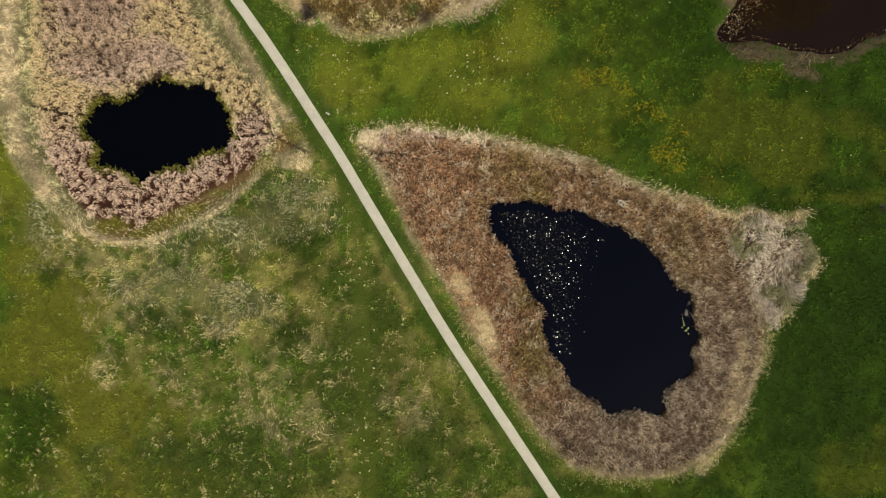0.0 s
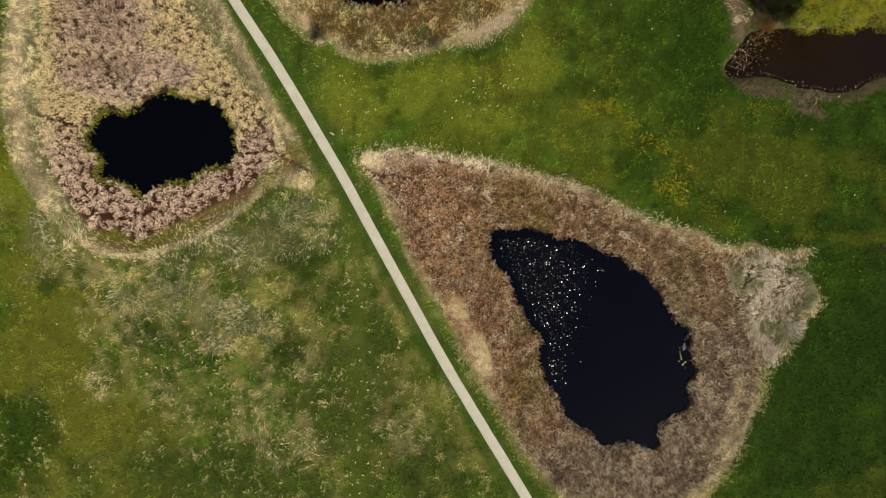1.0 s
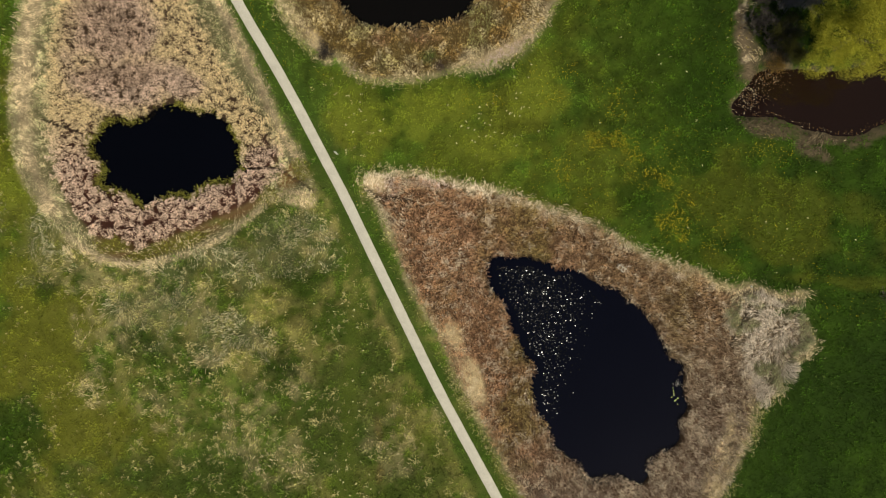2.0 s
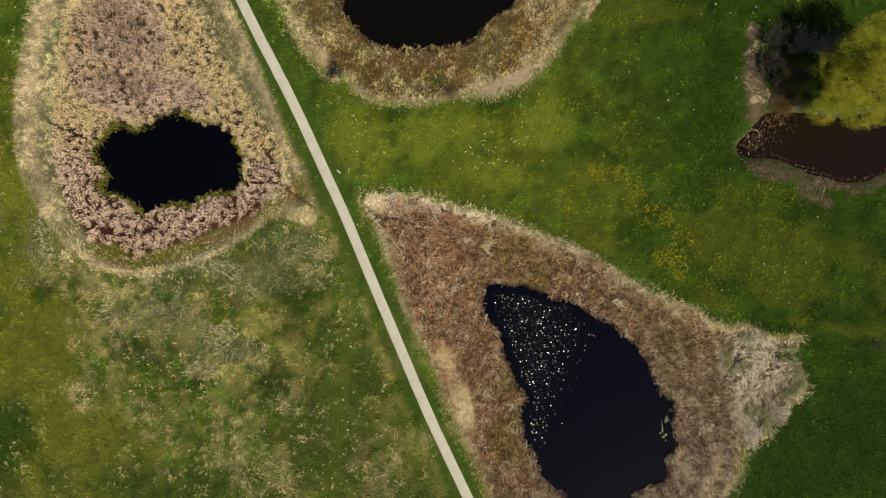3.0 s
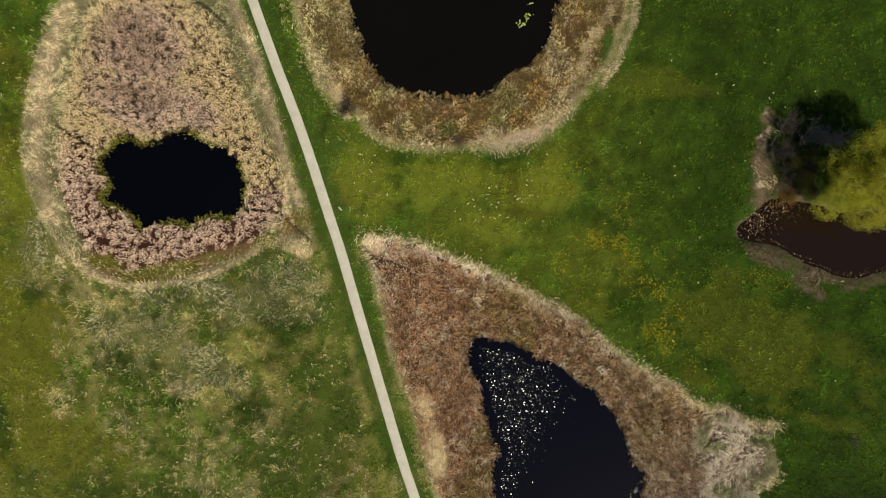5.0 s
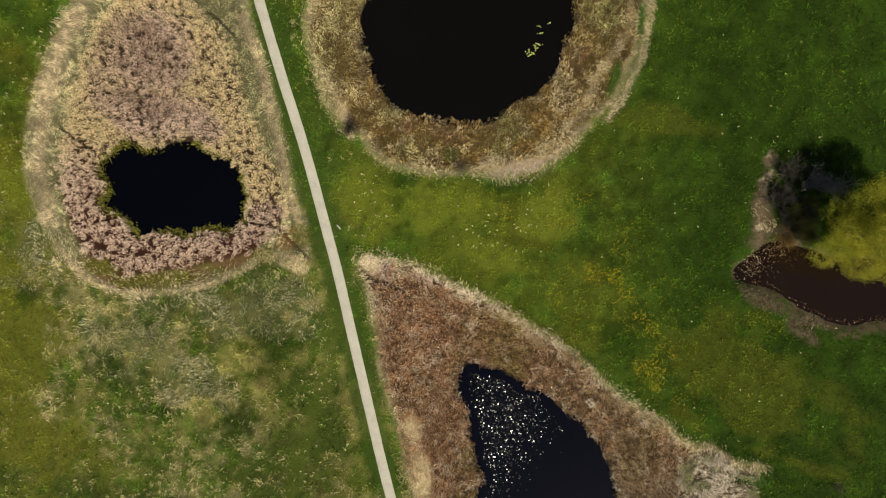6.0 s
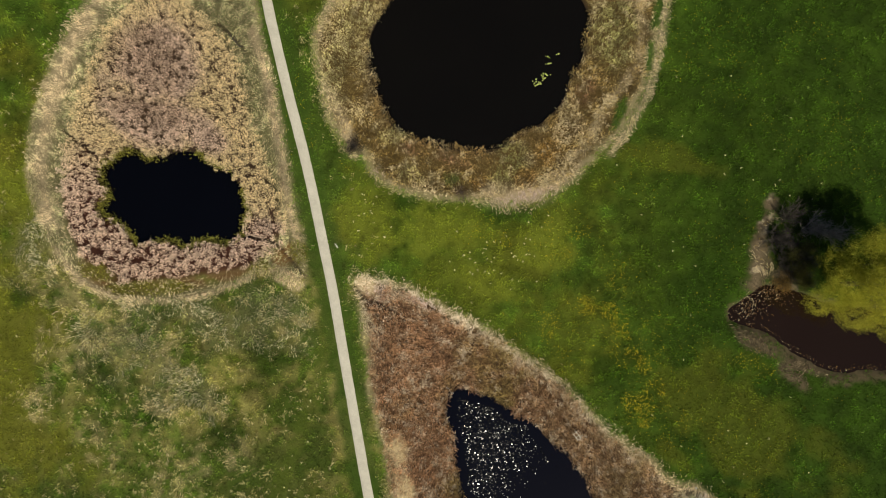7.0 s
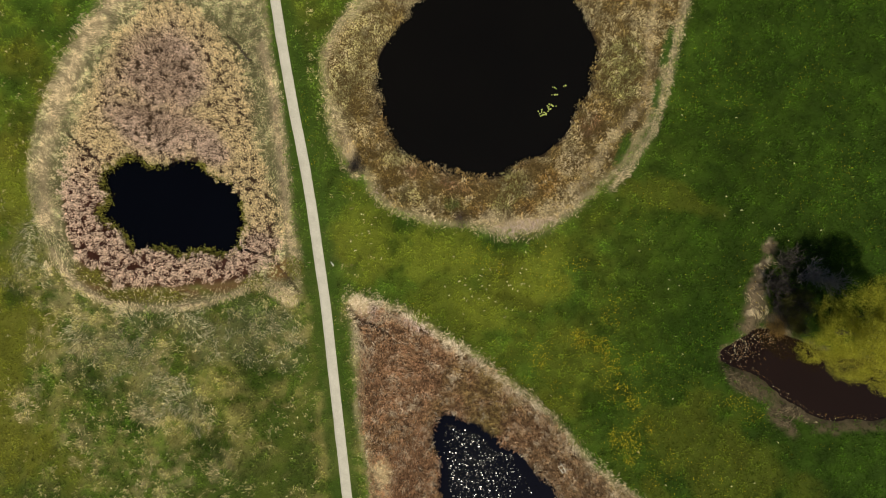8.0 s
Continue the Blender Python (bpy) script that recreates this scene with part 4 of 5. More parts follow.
def build_shore_sedge():
    """Yellow-green sedge and moss on the shore of the black pond and in wet hollows of its bed."""
    x, y = scatter(150000, (-66, -18, -22, 16))
    d, n = sample(S["pond_west"], x, y), rugged(x, y, 2.2, 91)
    fringe = np.exp(-(((d - 0.15) / 0.55) ** 2)) * ramp(n + 0.1 * ramp(-y, -9, 2) + 0.10 * ramp(-x, 45, 58), 0.45, 0.56)
    moss = 0.3 * spots(MOSS_SPOTS, x, y, 0.4, 8)
    x, y = kept(x, y, np.maximum(fringe, moss) * (d > -1.2) * 0.6)
    m = len(x)
    tone = np.array((0.20, 0.19, 0.035)) * np.exp(rng.normal(0, 0.35, m))[:, None]
    z = np.maximum(ground_z(x, y), WATER_LEVEL)
    return tagged(blades("shore_sedge", x, y, z, rng.uniform(0.3, 0.7, m), rng.uniform(0.4, 1.2, m), rng.uniform(0, 6.28, m), rng.uniform(0.09, 0.15, m), tone, M_GRASS, True), "yellow-green sedge tufts fringing the black pond", "sedge", kind="stuff")


def build_fringe_grass():
    """Longer yellow-green grass on the outer edge of the reed beds."""
    x, y = scatter(800000, (-40.0, -64.0, 74.0, 88.0))
    x, y = kept(x, y, (np.abs(np.minimum(sample(S["bed_east"], x, y), sample(S["bed_north"], x, y))) < 3.0) * 1.0)
    n = rugged(x, y, 3.0, 96)
    east, north = sample(S["bed_east"], x, y), sample(S["bed_north"], x, y)
    shade_side = ramp(-y - 0.4 * x, -12.0, 4.0)
    band = np.exp(-(((east - 0.5 + (n - 0.5) * 1.6) / 0.8) ** 2)) * (0.2 + 0.8 * shade_side) * (0.15 + 0.85 * ramp(-y, 26.0, 36.0))
    band = np.maximum(band, 0.9 * np.exp(-(((east + 0.9 + (n - 0.5) * 2.0) / 1.0) ** 2)) * ramp(-y, 54.0, 57.0))
    band = np.maximum(band, 0.5 * np.exp(-(((north - 0.3 + (n - 0.5) * 1.6) / 0.7) ** 2)))
    x, y = kept(x, y, band * ramp(n, 0.3, 0.6) * (sample(S["path"], x, y) > 1.6))
    m = len(x)
    tone = blend(np.broadcast_to((0.32, 0.33, 0.09), (m, 3)), (0.60, 0.52, 0.27), (rng.random(m) < 0.45) * 1.0) * np.exp(rng.normal(0, 0.3, m))[:, None]
    return tagged(blades("fringe_grass", x, y, ground_z(x, y), rng.uniform(0.35, 0.8, m), rng.uniform(0.4, 1.2, m), rng.uniform(0, 6.28, m), rng.uniform(0.05, 0.09, m), tone, M_GRASS, True), "long yellow-green grass fringing the reed beds", "grass", kind="stuff")


build_meadow_grass()
build_fringe_grass()
build_straw()
build_sedge()
build_reeds_west()
build_reeds_east()
build_reeds_north()
build_shore_sedge()

# ---------------------------------------------------------------- flowers
def build_flecks(name, x, y, z, size, tint, label, category):
    """Small flower heads: little cupped four-cornered caps, tilted at random."""
    n = len(x)
    turn = rng.uniform(0, 6.28, n)
    v = []
    for k in range(4):
        a = turn + k * 1.5708
        v.append(np.stack([x + np.cos(a) * size, y + np.sin(a) * size, z + rng.normal(0, 0.25, n) * size], -1))
    ob = mesh_of(name, np.stack(v, 1).reshape(-1, 3), np.arange(4 * n), 4, M_PETAL, np.repeat(tint, 4, axis=0))
    return tagged(ob, label, category, kind="stuff")


def build_buttercups():
    x, y = scatter(640000, (-36.0, -16.0, 92.0, 92.0))
    n = rugged(x, y, 2.0, 101)
    strong = spots(BUTTERCUP_SPOTS, x, y, 1.0, 9)
    thin = np.maximum(0.02 * east_of_path(x, y) * ramp(rugged(x, y, 9.0, 102), 0.45, 0.65), 0.16 * spots(BUTTERCUP_THIN, x, y, 0.8, 103) * ramp(n, 0.35, 0.65))
    lane = sample(S["path"], x, y)
    verge = 0.12 * np.exp(-(((lane - 2.0) / 0.7) ** 2)) * ramp(y, 14, 26) * east_of_path(x + 4, y + 4)
    keep = (rng.random(len(x)) < np.maximum.reduce([0.55 * strong * ramp(n, 0.25, 0.55), thin, verge])) & (sample(S["bed"], x, y) > 0.2) & (lane > 1.2)
    x, y = x[keep], y[keep]
    m = len(x)
    tone = np.array((0.50, 0.37, 0.014)) * np.exp(rng.normal(0, 0.3, m))[:, None]
    build_flecks("buttercups", x, y, ground_z(x, y) + rng.uniform(0.2, 0.42, m), rng.uniform(0.035, 0.07, m), tone, "patches of small yellow buttercups in the grass", "flowers")


def build_white_flowers():
    centres = [(8.0, 13.5, 6, 6, 90), (12.5, 18.0, 4, 5, 30), (-14, -26, 5, 6, 40), (-11, -38, 3, 12, 40), (-12, -51, 5, 6, 60), (-30, -45, 12, 12, 120), (-60, 42, 14, 14, 40), (45, 30, 20, 22, 90), (-15, 12, 5, 8, 40), (-46, -34, 16, 8, 90), (60, -2, 15, 7, 25), (-84, 20, 7, 18, 40)]
    xs, ys = [], []
    for cx, cy, rx, ry, count in centres:
        count = count * 2 // 5
        xs.append(rng.normal(cx, rx * 0.6, count))
        ys.append(rng.normal(cy, ry * 0.6, count))
    x, y = np.concatenate(xs), np.concatenate(ys)
    keep = (sample(S["bed"], x, y) > 0.4) & (sample(S["path"], x, y) > 1.3)
    x, y = np.repeat(x[keep], 4), np.repeat(y[keep], 4)
    x, y = x + rng.normal(0, 0.09, len(x)), y + rng.normal(0, 0.09, len(x))
    m = len(x)
    tone = np.array((0.72, 0.66, 0.36)) * rng.uniform(0.5, 1.15, m)[:, None]
    build_flecks("white_flowers", x, y, ground_z(x, y) + rng.uniform(0.22, 0.4, m), rng.uniform(0.04, 0.11, m), tone, "scattered white flower heads in the meadow", "flowers")


build_buttercups()
build_white_flowers()

# ---------------------------------------------------------------- lily pads
def pad_shape(bm, x, y, z, size, turn, tilt, tilt_way, corners=9):
    """A floating leaf: a notched, slightly cupped disc."""
    up = Vector((math.sin(tilt) * math.cos(tilt_way), math.sin(tilt) * math.sin(tilt_way), math.cos(tilt)))
    m = Matrix.Translation((x, y, z)) @ up.to_track_quat("Z", "Y").to_matrix().to_4x4()
    mid = bm.verts.new(m @ Vector((0, 0, 0)))
    rim = []
    for k in range(corners):
        a = turn + 0.25 + (6.283 - 0.5) * k / (corners - 1)
        r = size * (1 + 0.08 * math.sin(3 * a + turn))
        rim.append(bm.verts.new(m @ Vector((r * math.cos(a), r * math.sin(a), 0.02 * size))))
    for a, b in zip(rim, rim[1:]):
        bm.faces.new((mid, a, b))


def build_floating_leaves():
    bm = bmesh.new()
    made = 0
    r = random.Random(5)
    while made < 2400:
        x, y = r.uniform(9, 34), r.uniform(-43, -10)
        d = float(sample(S["pond_east"], np.array([x]), np.array([y]))[0])
        # a drift along the north-west shore that thins out to the south
        along = max(0.0, min(1.0, (-y - 10.0) / 30.0))
        middle = 18.8 + 3.2 * along
        chance = math.exp(-(((x - middle) / (7.5 * (1.0 - along) ** 1.2 + 1.2)) ** 2)) * (1.0 - 0.75 * along)
        if d > -1.5 or r.random() > chance:
            continue
        size = r.uniform(0.09, 0.14)
        tilt = math.hypot(r.gauss(0.0, 0.15), r.gauss(0.0, 0.15))
        pad_shape(bm, x, y, WATER_LEVEL + 0.015 + size * math.sin(tilt), size, r.uniform(0, 6.28), tilt, r.uniform(0, 6.28), 7)
        made += 1
    me = bpy.data.meshes.new("floating_leaves")
    bm.to_mesh(me)
    bm.free()
    me.materials.append(M_PAD_DARK)
    tagged(new("floating_leaves", me), "wet glossy dark lily pads drifting on the pond", "lily pads", kind="stuff")


def build_lily_pads():
    bm = bmesh.new()
    pad_shape(bm, 0, 0, 0, 0.14, 0.4, 0.05, 1.0, 13)
    me = bpy.data.meshes.new("lily_pad")
    bm.to_mesh(me)
    bm.free()
    me.materials.append(M_PAD_GREEN)
    first = tagged(new("lily_pad", me), "yellow-green lily pad floating on a dark pond", "lily pad", "lily pads")
    r = random.Random(9)
    spots_of = [(4.1, 45.4, 0.45, 14), (4.5, 46.6, 0.4, 8), (4.6, 49.3, 0.28, 4), (4.2, 50.3, 0.25, 3), (5.7, 51.6, 0.2, 3), (5.2, 47.4, 0.3, 2), (44.6, -31.7, 0.3, 4), (45.2, -32.6, 0.35, 4), (45.8, -33.4, 0.25, 2)]
    places = [(x + r.gauss(0, s), y + r.gauss(0, s)) for x, y, s, count in spots_of for _ in range(count)]
    first.matrix_basis = pose(*places[0], WATER_LEVEL + 0.02, 0, 0, 30)
    for x, y in places[1:]:
        ob = copy_thing(first, pose(x, y, WATER_LEVEL + 0.02 + r.uniform(0, 0.03), r.gauss(0, 3), r.gauss(0, 3), r.uniform(0, 360)))
        k = r.uniform(0.6, 1.25)
        ob.scale = (k, k, 1)


build_floating_leaves()
build_lily_pads()

# ---------------------------------------------------------------- trees and shrubs
def link_bm(name, bm, mat, parent=None, label=""):
    me = bpy.data.meshes.new(name)
    bm.to_mesh(me)
    bm.free()
    me.materials.append(mat)
    ob = new(name, me)
    ob.parent = parent
    return tagged(ob, label) if label else ob


def tube(bm, points, radii, sides=6):
    """A tapered round limb along points."""
    rings = []
    for k, p in enumerate(points):
        way = (points[min(k + 1, len(points) - 1)] - points[max(k - 1, 0)]).normalized()
        q = way.to_track_quat("Z", "Y").to_matrix()
        rings.append([bm.verts.new(p + q @ Vector((radii[k] * math.cos(6.2832 * a / sides), radii[k] * math.sin(6.2832 * a / sides), 0))) for a in range(sides)])
    for a, b in zip(rings, rings[1:]):
        for i in range(sides):
            bm.faces.new((a[i], a[(i + 1) % sides], b[(i + 1) % sides], b[i]))
    bm.faces.new(rings[0][::-1])
    bm.faces.new(rings[-1])


def limb_points(start, way, length, r, bend=0.25, steps=5):
    pts, p, d = [start.copy()], start.copy(), way.normalized()
    for _ in range(steps):
        d = (d + Vector((r.gauss(0, bend), r.gauss(0, bend), r.gauss(0.05, bend * 0.6)))).normalized()
        p = p + d * (length / steps)
        pts.append(p.copy())
    return pts, d


def leaf_cloud(centres, radii, count, size, tones, seed):
    """Leaves in small clumps gathered round lobes, thinner towards the inside."""
    g = np.random.default_rng(seed)
    clump_of = 20
    n = count // clump_of
    pick = g.choice(len(centres), n, p=np.array([a * b * c for a, b, c in radii]) / sum(a * b * c for a, b, c in radii))
    way = g.normal(size=(n, 3))
    way /= np.linalg.norm(way, axis=1)[:, None]
    way[:, 2] = np.where(way[:, 2] < -0.35, -way[:, 2], way[:, 2])
    dist = g.uniform(0.55, 1.08, n) ** 0.8
    mid = np.array(centres)[pick] + way * dist[:, None] * np.array(radii)[pick]
    p = np.repeat(mid, clump_of, axis=0) + g.normal(0, 0.30, (n * clump_of, 3))
    m = len(p)
    u = g.normal(size=(m, 3))
    u /= np.linalg.norm(u, axis=1)[:, None]
    v = np.cross(u, g.normal(size=(m, 3)))
    v /= np.linalg.norm(v, axis=1)[:, None]
    s = (size * g.uniform(0.6, 1.4, m))[:, None]
    quads = np.stack([p - u * s, p + v * s * 0.45, p + u * s, p - v * s * 0.45], 1)
    mix = np.repeat(g.random(n), clump_of)[:, None]
    tint = (np.array(tones[0]) * mix + np.array(tones[1]) * (1 - mix)) * np.exp(g.normal(0, 0.2, m))[:, None]
    return quads.reshape(-1, 3), np.repeat(tint, 4, axis=0), m


def build_willow():
    r = random.Random(21)
    x, y = 67.4, 31.8
    z = float(ground_z(np.array([x]), np.array([y]))[0])
    root = tagged(new("willow_tree"), "spreading willow with yellow-green young leaves beside a pool", "tree")
    root.matrix_basis = pose(x, y, z)
    bm = bmesh.new()
    pts, _ = limb_points(Vector((0, 0, -0.3)), Vector((0.1, 0.05, 1)), 4.0, r, 0.08)
    tube(bm, pts, [0.55, 0.46, 0.42, 0.40, 0.38, 0.36], 10)
    link_bm("trunk", bm, M_BARK, root)
    top = pts[-1]
    ends = []
    for k in range(9):
        a = 6.283 * k / 9 + r.uniform(-0.3, 0.3)
        bm = bmesh.new()
        up = r.uniform(0.5, 1.2)
        p, d = limb_points(top, Vector((math.cos(a), math.sin(a), up)), r.uniform(6.0, 8.5), r, 0.2)
        tube(bm, p, [0.22, 0.18, 0.14, 0.10, 0.07, 0.03], 7)
        limb = link_bm("limb", bm, M_BARK, root)
        bm = bmesh.new()
        for base in p[2:]:
            for _ in range(4):
                q, _ = limb_points(base, d + Vector((r.gauss(0, 0.9), r.gauss(0, 0.9), r.gauss(0.3, 0.4))), r.uniform(1.8, 3.4), r, 0.25, 4)
                tube(bm, q, [0.06, 0.045, 0.03, 0.02, 0.008], 4)
                ends.append(q[-1])
        link_bm("brushwood", bm, M_BARK, limb)
    lobes = [(Vector((0, 0, 10.5)), (4.0, 4.0, 3.4)), (Vector((-4.6, -1.4, 8.2)), (3.3, 3.2, 2.6)), (Vector((-3.6, 3.6, 8.6)), (3.4, 3.4, 2.8)), (Vector((0.6, 5.4, 8.4)), (3.6, 3.2, 2.6)), (Vector((4.8, 2.2, 8.8)), (3.4, 3.4, 2.8)), (Vector((3.6, -3.4, 8.2)), (3.4, 3.2, 2.6)), (Vector((-1.4, -4.6, 7.4)), (3.4, 2.6, 2.4)), (Vector((-2.0, 0.6, 11.8)), (3.0, 3.0, 2.4)), (Vector((2.2, 1.2, 12.2)), (2.8, 2.8, 2.2)), (Vector((7.4, -1.0, 7.6)), (2.6, 2.8, 2.2)), (Vector((-6.4, 1.4, 6.4)), (2.4, 2.6, 1.8)), (Vector((-5.6, -3.4, 7.4)), (2.6, 2.4, 2.0)), (Vector((-0.5, 7.6, 7.4)), (3.0, 2.4, 2.2)), (Vector((-6.0, -5.0, 5.2)), (2.2, 2.0, 1.5))]
    q, tint, m = leaf_cloud([tuple(c * 1.1) for c, _ in lobes], [tuple(1.12 * a for a in s) for _, s in lobes], 110000, 0.092, ((0.46, 0.43, 0.045), (0.34, 0.335, 0.035)), 22)
    crown = mesh_of("crown", q, np.arange(4 * m), 4, M_LEAF, tint)
    crown.parent = root
    tagged(crown, "loose yellow-green spring foliage with gaps")
    return root


def shrub_lobes(wide, tall, r):
    """Uneven clumps that make up the foliage of a shrub."""
    centres, sizes = [], []
    for k in range(9):
        a, out = r.uniform(0, 6.283), 0.42 * wide * math.sqrt(r.random())
        w = wide * r.uniform(0.09, 0.24)
        centres.append((math.cos(a) * out, math.sin(a) * out, tall * r.uniform(0.4, 0.7)))
        sizes.append((w * r.uniform(0.7, 1.5), w * r.uniform(0.7, 1.5), tall * r.uniform(0.2, 0.35)))
    return centres, sizes


def build_shrub(name, x, y, wide, tall, stems, mat, label, seed, leaves=0, tones=None):
    """A many-stemmed shrub, bare or thinly leafed."""
    r = random.Random(seed)
    z = float(ground_z(np.array([x]), np.array([y]))[0])
    root = tagged(new(name), label, "shrub")
    root.matrix_basis = pose(x, y, z)
    for _ in range(stems):
        bm, fine = bmesh.new(), bmesh.new()
        a, out = r.uniform(0, 6.283), abs(r.gauss(0, 0.5))
        p, d = limb_points(Vector((r.gauss(0, 0.12 * wide), r.gauss(0, 0.12 * wide), -0.1)), Vector((math.cos(a) * out * wide / tall, math.sin(a) * out * wide / tall, 1)), tall * r.uniform(0.6, 1.05), r, 0.16)
        t = 0.012 * tall + 0.008
        tube(bm, p, [t, t * 0.85, t * 0.7, t * 0.5, t * 0.35, t * 0.15], 5)
        for base in p[2:]:
            for _ in range(4):
                q, _ = limb_points(base, d + Vector((r.gauss(0, 0.8), r.gauss(0, 0.8), r.gauss(0.2, 0.4))), tall * r.uniform(0.15, 0.35), r, 0.25, 3)
                tube(fine, q, [t * 0.4, t * 0.3, t * 0.22, t * 0.1], 3)
        stem = link_bm("stem", bm, mat, root)
        link_bm("brushwood", fine, mat, stem)
    if leaves:
        q, tint, m = leaf_cloud(*shrub_lobes(wide, tall, r), leaves, 0.08, tones, seed + 1)
        crown = mesh_of("foliage", q, np.arange(4 * m), 4, M_LEAF, tint)
        crown.parent = root
    return root


build_willow()
# shaded shrubs, set far enough west to widen the willow's dark shadow shape
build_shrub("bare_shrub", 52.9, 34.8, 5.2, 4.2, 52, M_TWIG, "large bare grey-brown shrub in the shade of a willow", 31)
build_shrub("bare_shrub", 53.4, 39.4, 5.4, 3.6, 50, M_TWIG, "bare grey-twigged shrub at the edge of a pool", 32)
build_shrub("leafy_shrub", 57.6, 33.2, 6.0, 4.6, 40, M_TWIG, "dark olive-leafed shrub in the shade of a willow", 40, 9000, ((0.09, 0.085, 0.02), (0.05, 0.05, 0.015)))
# two dark shrubs added where the willow's cast shadow falls short
build_shrub("bare_shrub", 55.8, 31.6, 4.6, 3.0, 36, M_TWIG, "dark bare shrub filling out the willow shadow at the edge of a muddy pool", 47)
build_shrub("leafy_shrub", 59.6, 30.2, 4.6, 3.6, 30, M_TWIG, "olive-leafed shrub filling out the willow shadow beside a muddy pool", 48, 7000, ((0.13, 0.12, 0.025), (0.08, 0.075, 0.02)))
build_shrub("leafy_shrub", 57.2, 27.6, 3.8, 1.3, 26, M_TWIG, "low shrub with withered golden-brown leaves over muddy water", 49, 2600, ((0.30, 0.20, 0.05), (0.16, 0.09, 0.03)))
build_shrub("bare_shrub", 61.6, 39.0, 4.4, 4.6, 26, M_GREYWOOD, "bare silvery-grey branches standing beside a willow", 50)
build_shrub("bare_shrub", 58.0, 38.6, 4.8, 4.4, 34, M_GREYWOOD, "low bare shrub with grey branches beside a willow", 33)
build_shrub("small_shrub", 45.2, -29.8, 1.6, 1.2, 26, M_PALEWOOD, "small bleached grey twiggy bush on the pond shore", 46)
build_shrub("small_shrub", -22.2, 22.8, 2.8, 1.8, 50, M_TWIG, "small dark withered shrub on the rim of a reed bed", 34, 1400, ((0.035, 0.026, 0.02), (0.06, 0.045, 0.03)))
build_shrub("low_bush", -67.4, -22.4, 4.6, 0.7, 12, M_TWIG, "low dark green bush in the rough meadow", 61, 800, ((0.06, 0.085, 0.02), (0.075, 0.10, 0.025)))
build_shrub("low_bush", -24.9, -33.4, 5.2, 0.6, 18, M_TWIG, "low dark thicket in the rough meadow", 62, 1100, ((0.05, 0.065, 0.018), (0.07, 0.09, 0.022)))
build_shrub("small_shrub", 23.5, -53.9, 4.0, 1.3, 22, M_TWIG, "dark withered bush among brown reeds near the path", 35, 1000, ((0.06, 0.035, 0.022), (0.09, 0.06, 0.035)))
build_shrub("small_shrub", 80.0, -10.9, 3.0, 0.9, 30, M_GREYWOOD, "low grey-brown twiggy bush standing in the meadow", 36, 500, ((0.05, 0.042, 0.03), (0.08, 0.065, 0.045)))
build_shrub("small_shrub", 19.9, 52.8, 1.2, 0.7, 18, M_TWIG, "low dark dead bush in pale dry grass", 37)
build_shrub("small_shrub", -1.6, 22.2, 2.6, 0.9, 18, M_TWIG, "dark purple-brown bush at the edge of a reed bed", 38, 600, ((0.12, 0.085, 0.07), (0.17, 0.12, 0.09)))
build_shrub("small_shrub", -3.6, 23.8, 3.4, 0.9, 14, M_TWIG, "small green-leafed bush among golden reeds", 39, 900, ((0.13, 0.17, 0.04), (0.09, 0.12, 0.03)))

# ---------------------------------------------------------------- wood and stone
def bar(name, a, b, wide, thick, mat, parent):
    """A sawn bar from a to b with chamfered edges."""
    a, b = Vector(a), Vector(b)
    bm = bmesh.new()
    bmesh.ops.create_cube(bm, size=1.0)
    bmesh.ops.scale(bm, vec=(wide, thick, (b - a).length), verts=bm.verts)
    bmesh.ops.bevel(bm, geom=bm.edges[:], offset=min(wide, thick) * 0.12, segments=1, affect="EDGES")
    m = Matrix.Translation((a + b) / 2) @ (b - a).to_track_quat("Z", "Y").to_matrix().to_4x4()
    bmesh.ops.transform(bm, matrix=m, verts=bm.verts)
    return link_bm(name, bm, mat, parent)


def build_platform():
    x, y = 33.0, -10.3
    z = float(ground_z(np.array([x]), np.array([y]))[0])
    root = tagged(new("wooden_platform"), "small bleached wooden frame on posts among brown reeds", "platform")
    root.matrix_basis = pose(x, y, z, 0, 0, -32)
    top = 1.55
    for s in (-0.34, 0.34):
        bar("rail", (-0.72, s, top), (0.72, s, top), 0.09, 0.06, M_PALEWOOD, root)
    for u in (-0.66, 0.05, 0.66):
        bar("crossbar", (u, -0.40, top + 0.065), (u, 0.40, top + 0.065), 0.09, 0.06, M_PALEWOOD, root)
    for u in (-0.6, 0.6):
        for s in (-0.28, 0.28):
            bar("post", (u, s, -0.3), (u, s, top - 0.03), 0.07, 0.07, M_PALEWOOD, root)
    bar("pole", (0.2, 0.4, top + 0.03), (1.35, 1.5, top - 0.5), 0.045, 0.045, M_PALEWOOD, root)


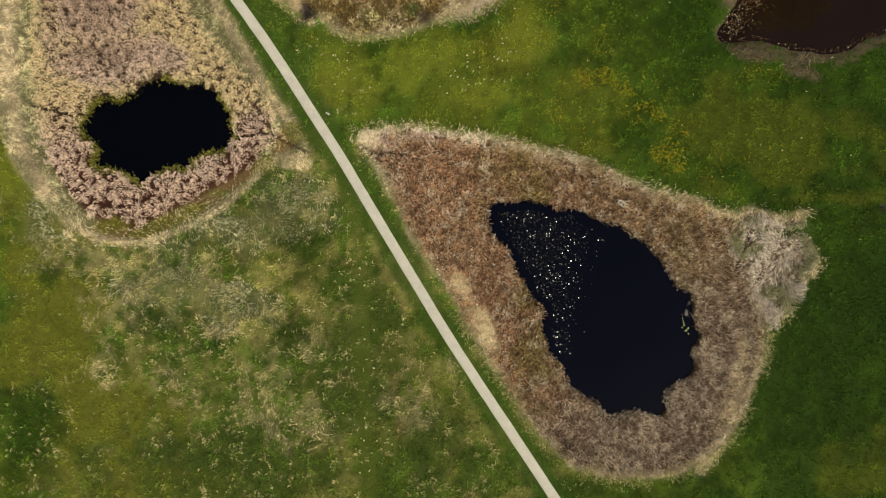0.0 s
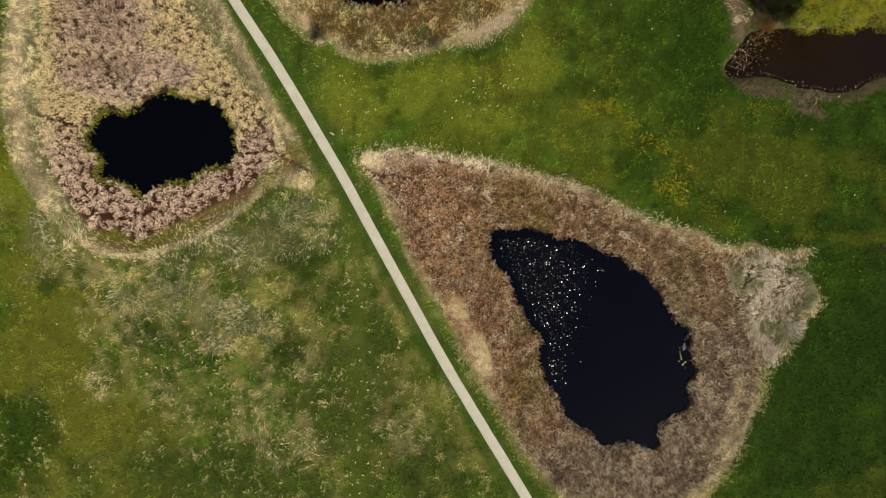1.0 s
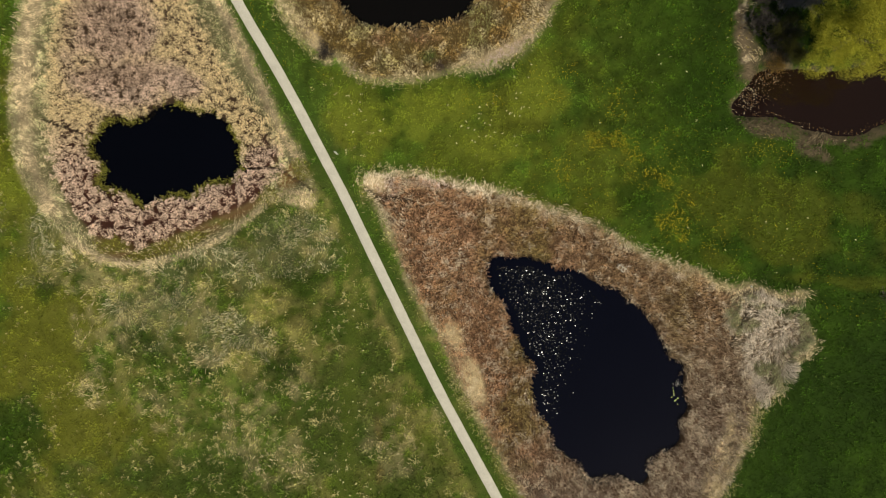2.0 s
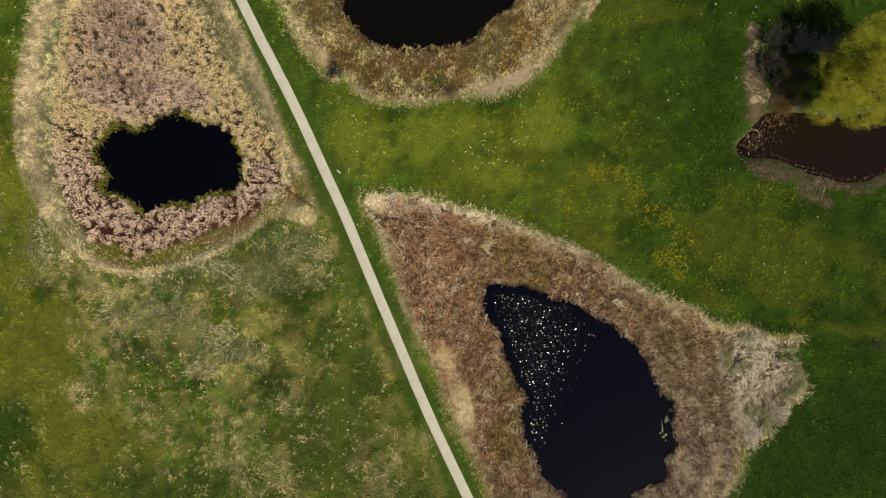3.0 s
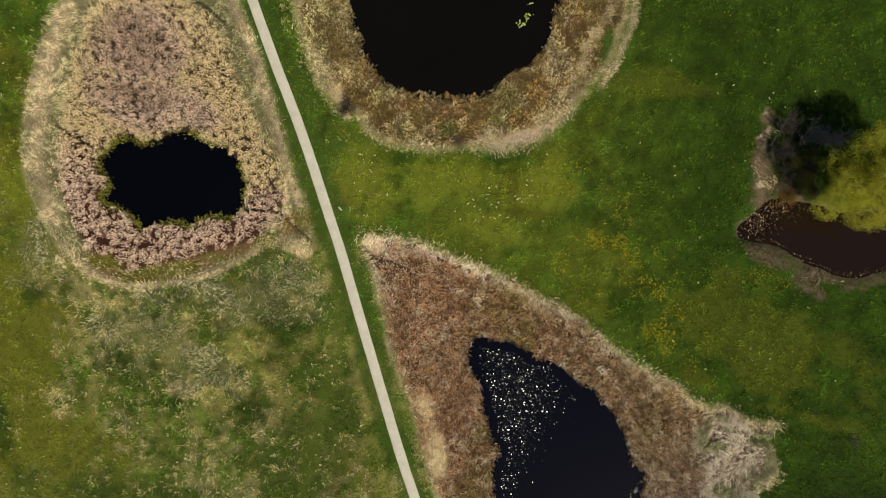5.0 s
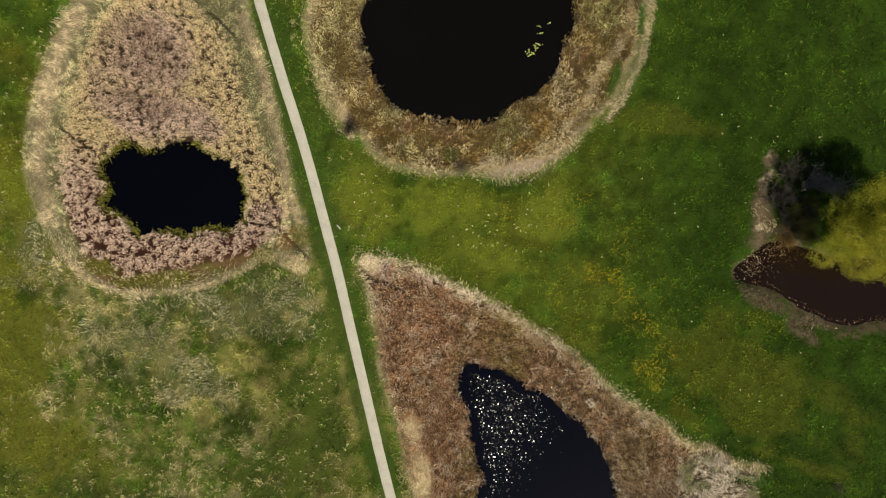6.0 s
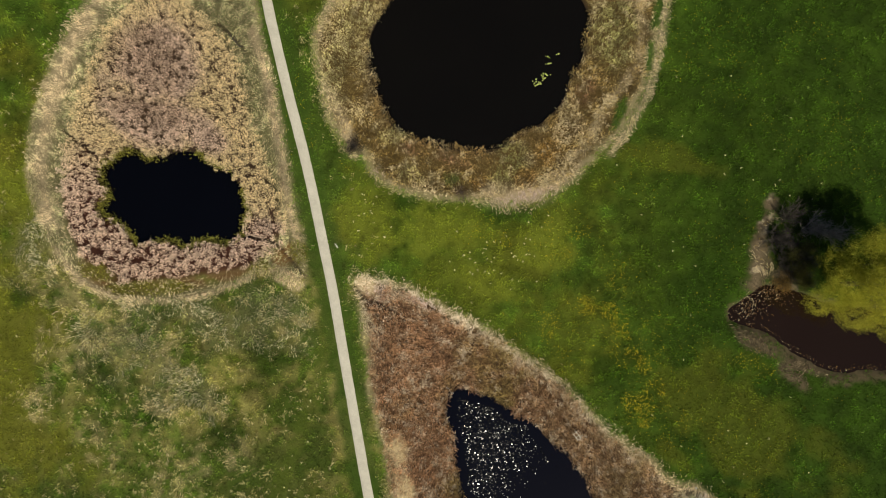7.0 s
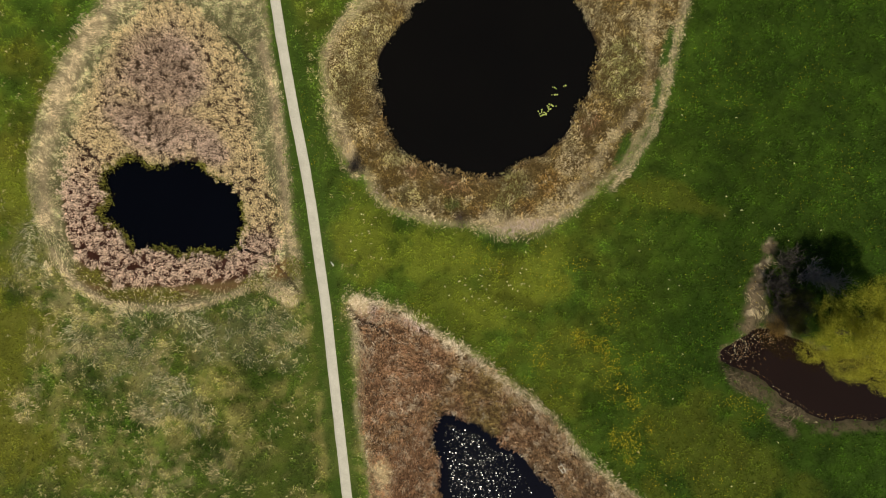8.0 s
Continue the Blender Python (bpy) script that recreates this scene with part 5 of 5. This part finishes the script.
def build_branch(name, a, b, thick, mat, label, seed, twigs=3, lift=0.0):
    r = random.Random(seed)
    ax, ay = a
    bx, by = b
    za = max(float(ground_z(np.array([ax]), np.array([ay]))[0]), WATER_LEVEL) + thick + lift
    zb = max(float(ground_z(np.array([bx]), np.array([by]))[0]), WATER_LEVEL) + thick + lift
    root = tagged(new(name), label, "branch")
    root.matrix_basis = pose(ax, ay, za)
    end = Vector((bx - ax, by - ay, zb - za))
    bm = bmesh.new()
    side = Vector((-end.y, end.x, 0)).normalized()
    pts = [end * (k / 6) + side * r.gauss(0, 0.035 * end.length) * (0 < k < 6) for k in range(7)]
    tube(bm, pts, [thick * (1 - 0.1 * k) for k in range(7)], 7)
    link_bm("stem", bm, mat, root)
    for _ in range(twigs):
        bm = bmesh.new()
        p, _ = limb_points(pts[r.randint(1, 5)], side * r.choice((-1, 1)) + end.normalized() * 0.7, end.length * r.uniform(0.2, 0.4), r, 0.2, 4)
        tube(bm, p, [thick * 0.5, thick * 0.4, thick * 0.3, thick * 0.2, thick * 0.1], 5)
        link_bm("twig", bm, mat, root)


def build_stone(x, y, size, label, category, flat=0.5, stretch=1.0, turn=0.0, seed=1, mat=None):
    z = max(float(ground_z(np.array([x]), np.array([y]))[0]), WATER_LEVEL - 0.05)
    bm = bmesh.new()
    bmesh.ops.create_icosphere(bm, subdivisions=2, radius=1.0)
    r = random.Random(seed)
    for v in bm.verts:
        v.co *= r.uniform(0.85, 1.12)
        v.co = Vector((v.co.x * size * stretch, v.co.y * size, v.co.z * size * flat))
    ob = link_bm(category.replace(" ", "_"), bm, mat or M_STONE)
    ob.matrix_basis = pose(x, y, z + size * flat * 0.5, 0, 0, turn)
    return tagged(ob, label, category)


build_platform()
build_branch("fallen_branch", (8.0, -10.9), (10.2, -11.5), 0.07, M_PALEWOOD, "bleached fallen branch reaching into the pond", 41)
build_branch("fallen_branch", (31.8, -13.6), (33.4, -12.6), 0.06, M_PALEWOOD, "pale broken branch on the reedy shore", 42, 2)
build_branch("wooden_pole", (63.0, -17.9), (63.0, -21.3), 0.07, M_PALEWOOD, "bleached straight pole lying on pale straw", 43, 0, 0.3)
build_branch("fallen_branch", (11.9, -12.2), (13.2, -11.8), 0.05, M_TWIG, "dark twiggy snag floating in the pond", 44, 5)
build_branch("fallen_branch", (-47.2, 32.2), (-50.4, 33.8), 0.12, M_TWIG, "dark rotting branch lying across the reeds", 45, 3)
build_stone(-18.8, 5.6, 0.15, "pale flat stone slab lying in grass beside the path", "stone slab", 0.3, 3.6, -32, 51)
build_stone(56.5, -11.5, 0.18, "small white stone at the edge of pale straw", "stone", 0.6, 1.0, 0, 52)
build_stone(60.9, -20.6, 0.16, "small white stone lying in pale straw", "stone", 0.6, 1.2, 0, 53)
build_stone(44.1, -48.2, 0.22, "small white stone among grey reeds", "stone", 0.8, 1.0, 0, 54)
build_stone(22.4, -47.2, 0.17, "small white stone among brown reeds", "stone", 0.8, 1.0, 0, 55)


def build_pool_litter():
    """Dead leaves and pale chips drifting in the corner of the muddy pool."""
    x, y = scatter(15000, (50, 15, 92, 34))
    d = sample(S["pond_brown"], x, y)
    corner = np.maximum(0.9 * np.exp(-(((x - 56.0) / 3.0) ** 2) - ((y - 26.2) / 1.8) ** 2), np.exp(-(((x - 53.6) / 2.4) ** 2) - ((y - 22.4) / 2.2) ** 2))
    south = 0.5 * np.exp(-(((d + 0.3) / 0.35) ** 2)) * ramp(24 - y, 0, 4)
    x, y = kept(x, y, np.maximum(corner, south) * (d < 1.2) * 1.0)
    m = len(x)
    tone = blend(blend(np.broadcast_to((0.11, 0.06, 0.025), (m, 3)), (0.17, 0.105, 0.035), (rng.random(m) < 0.35) * 1.0), (0.50, 0.42, 0.29), (rng.random(m) < 0.12 + 0.22 * (x < 56.5) * (y < 25.0)) * 1.0) * rng.uniform(0.4, 1.3, m)[:, None]
    build_flecks("leaf_litter", x, y, np.maximum(ground_z(x, y), WATER_LEVEL) + 0.03, rng.uniform(0.04, 0.12, m), tone, "brown and pale dead leaves drifting on muddy water", "leaf litter")


build_pool_litter()
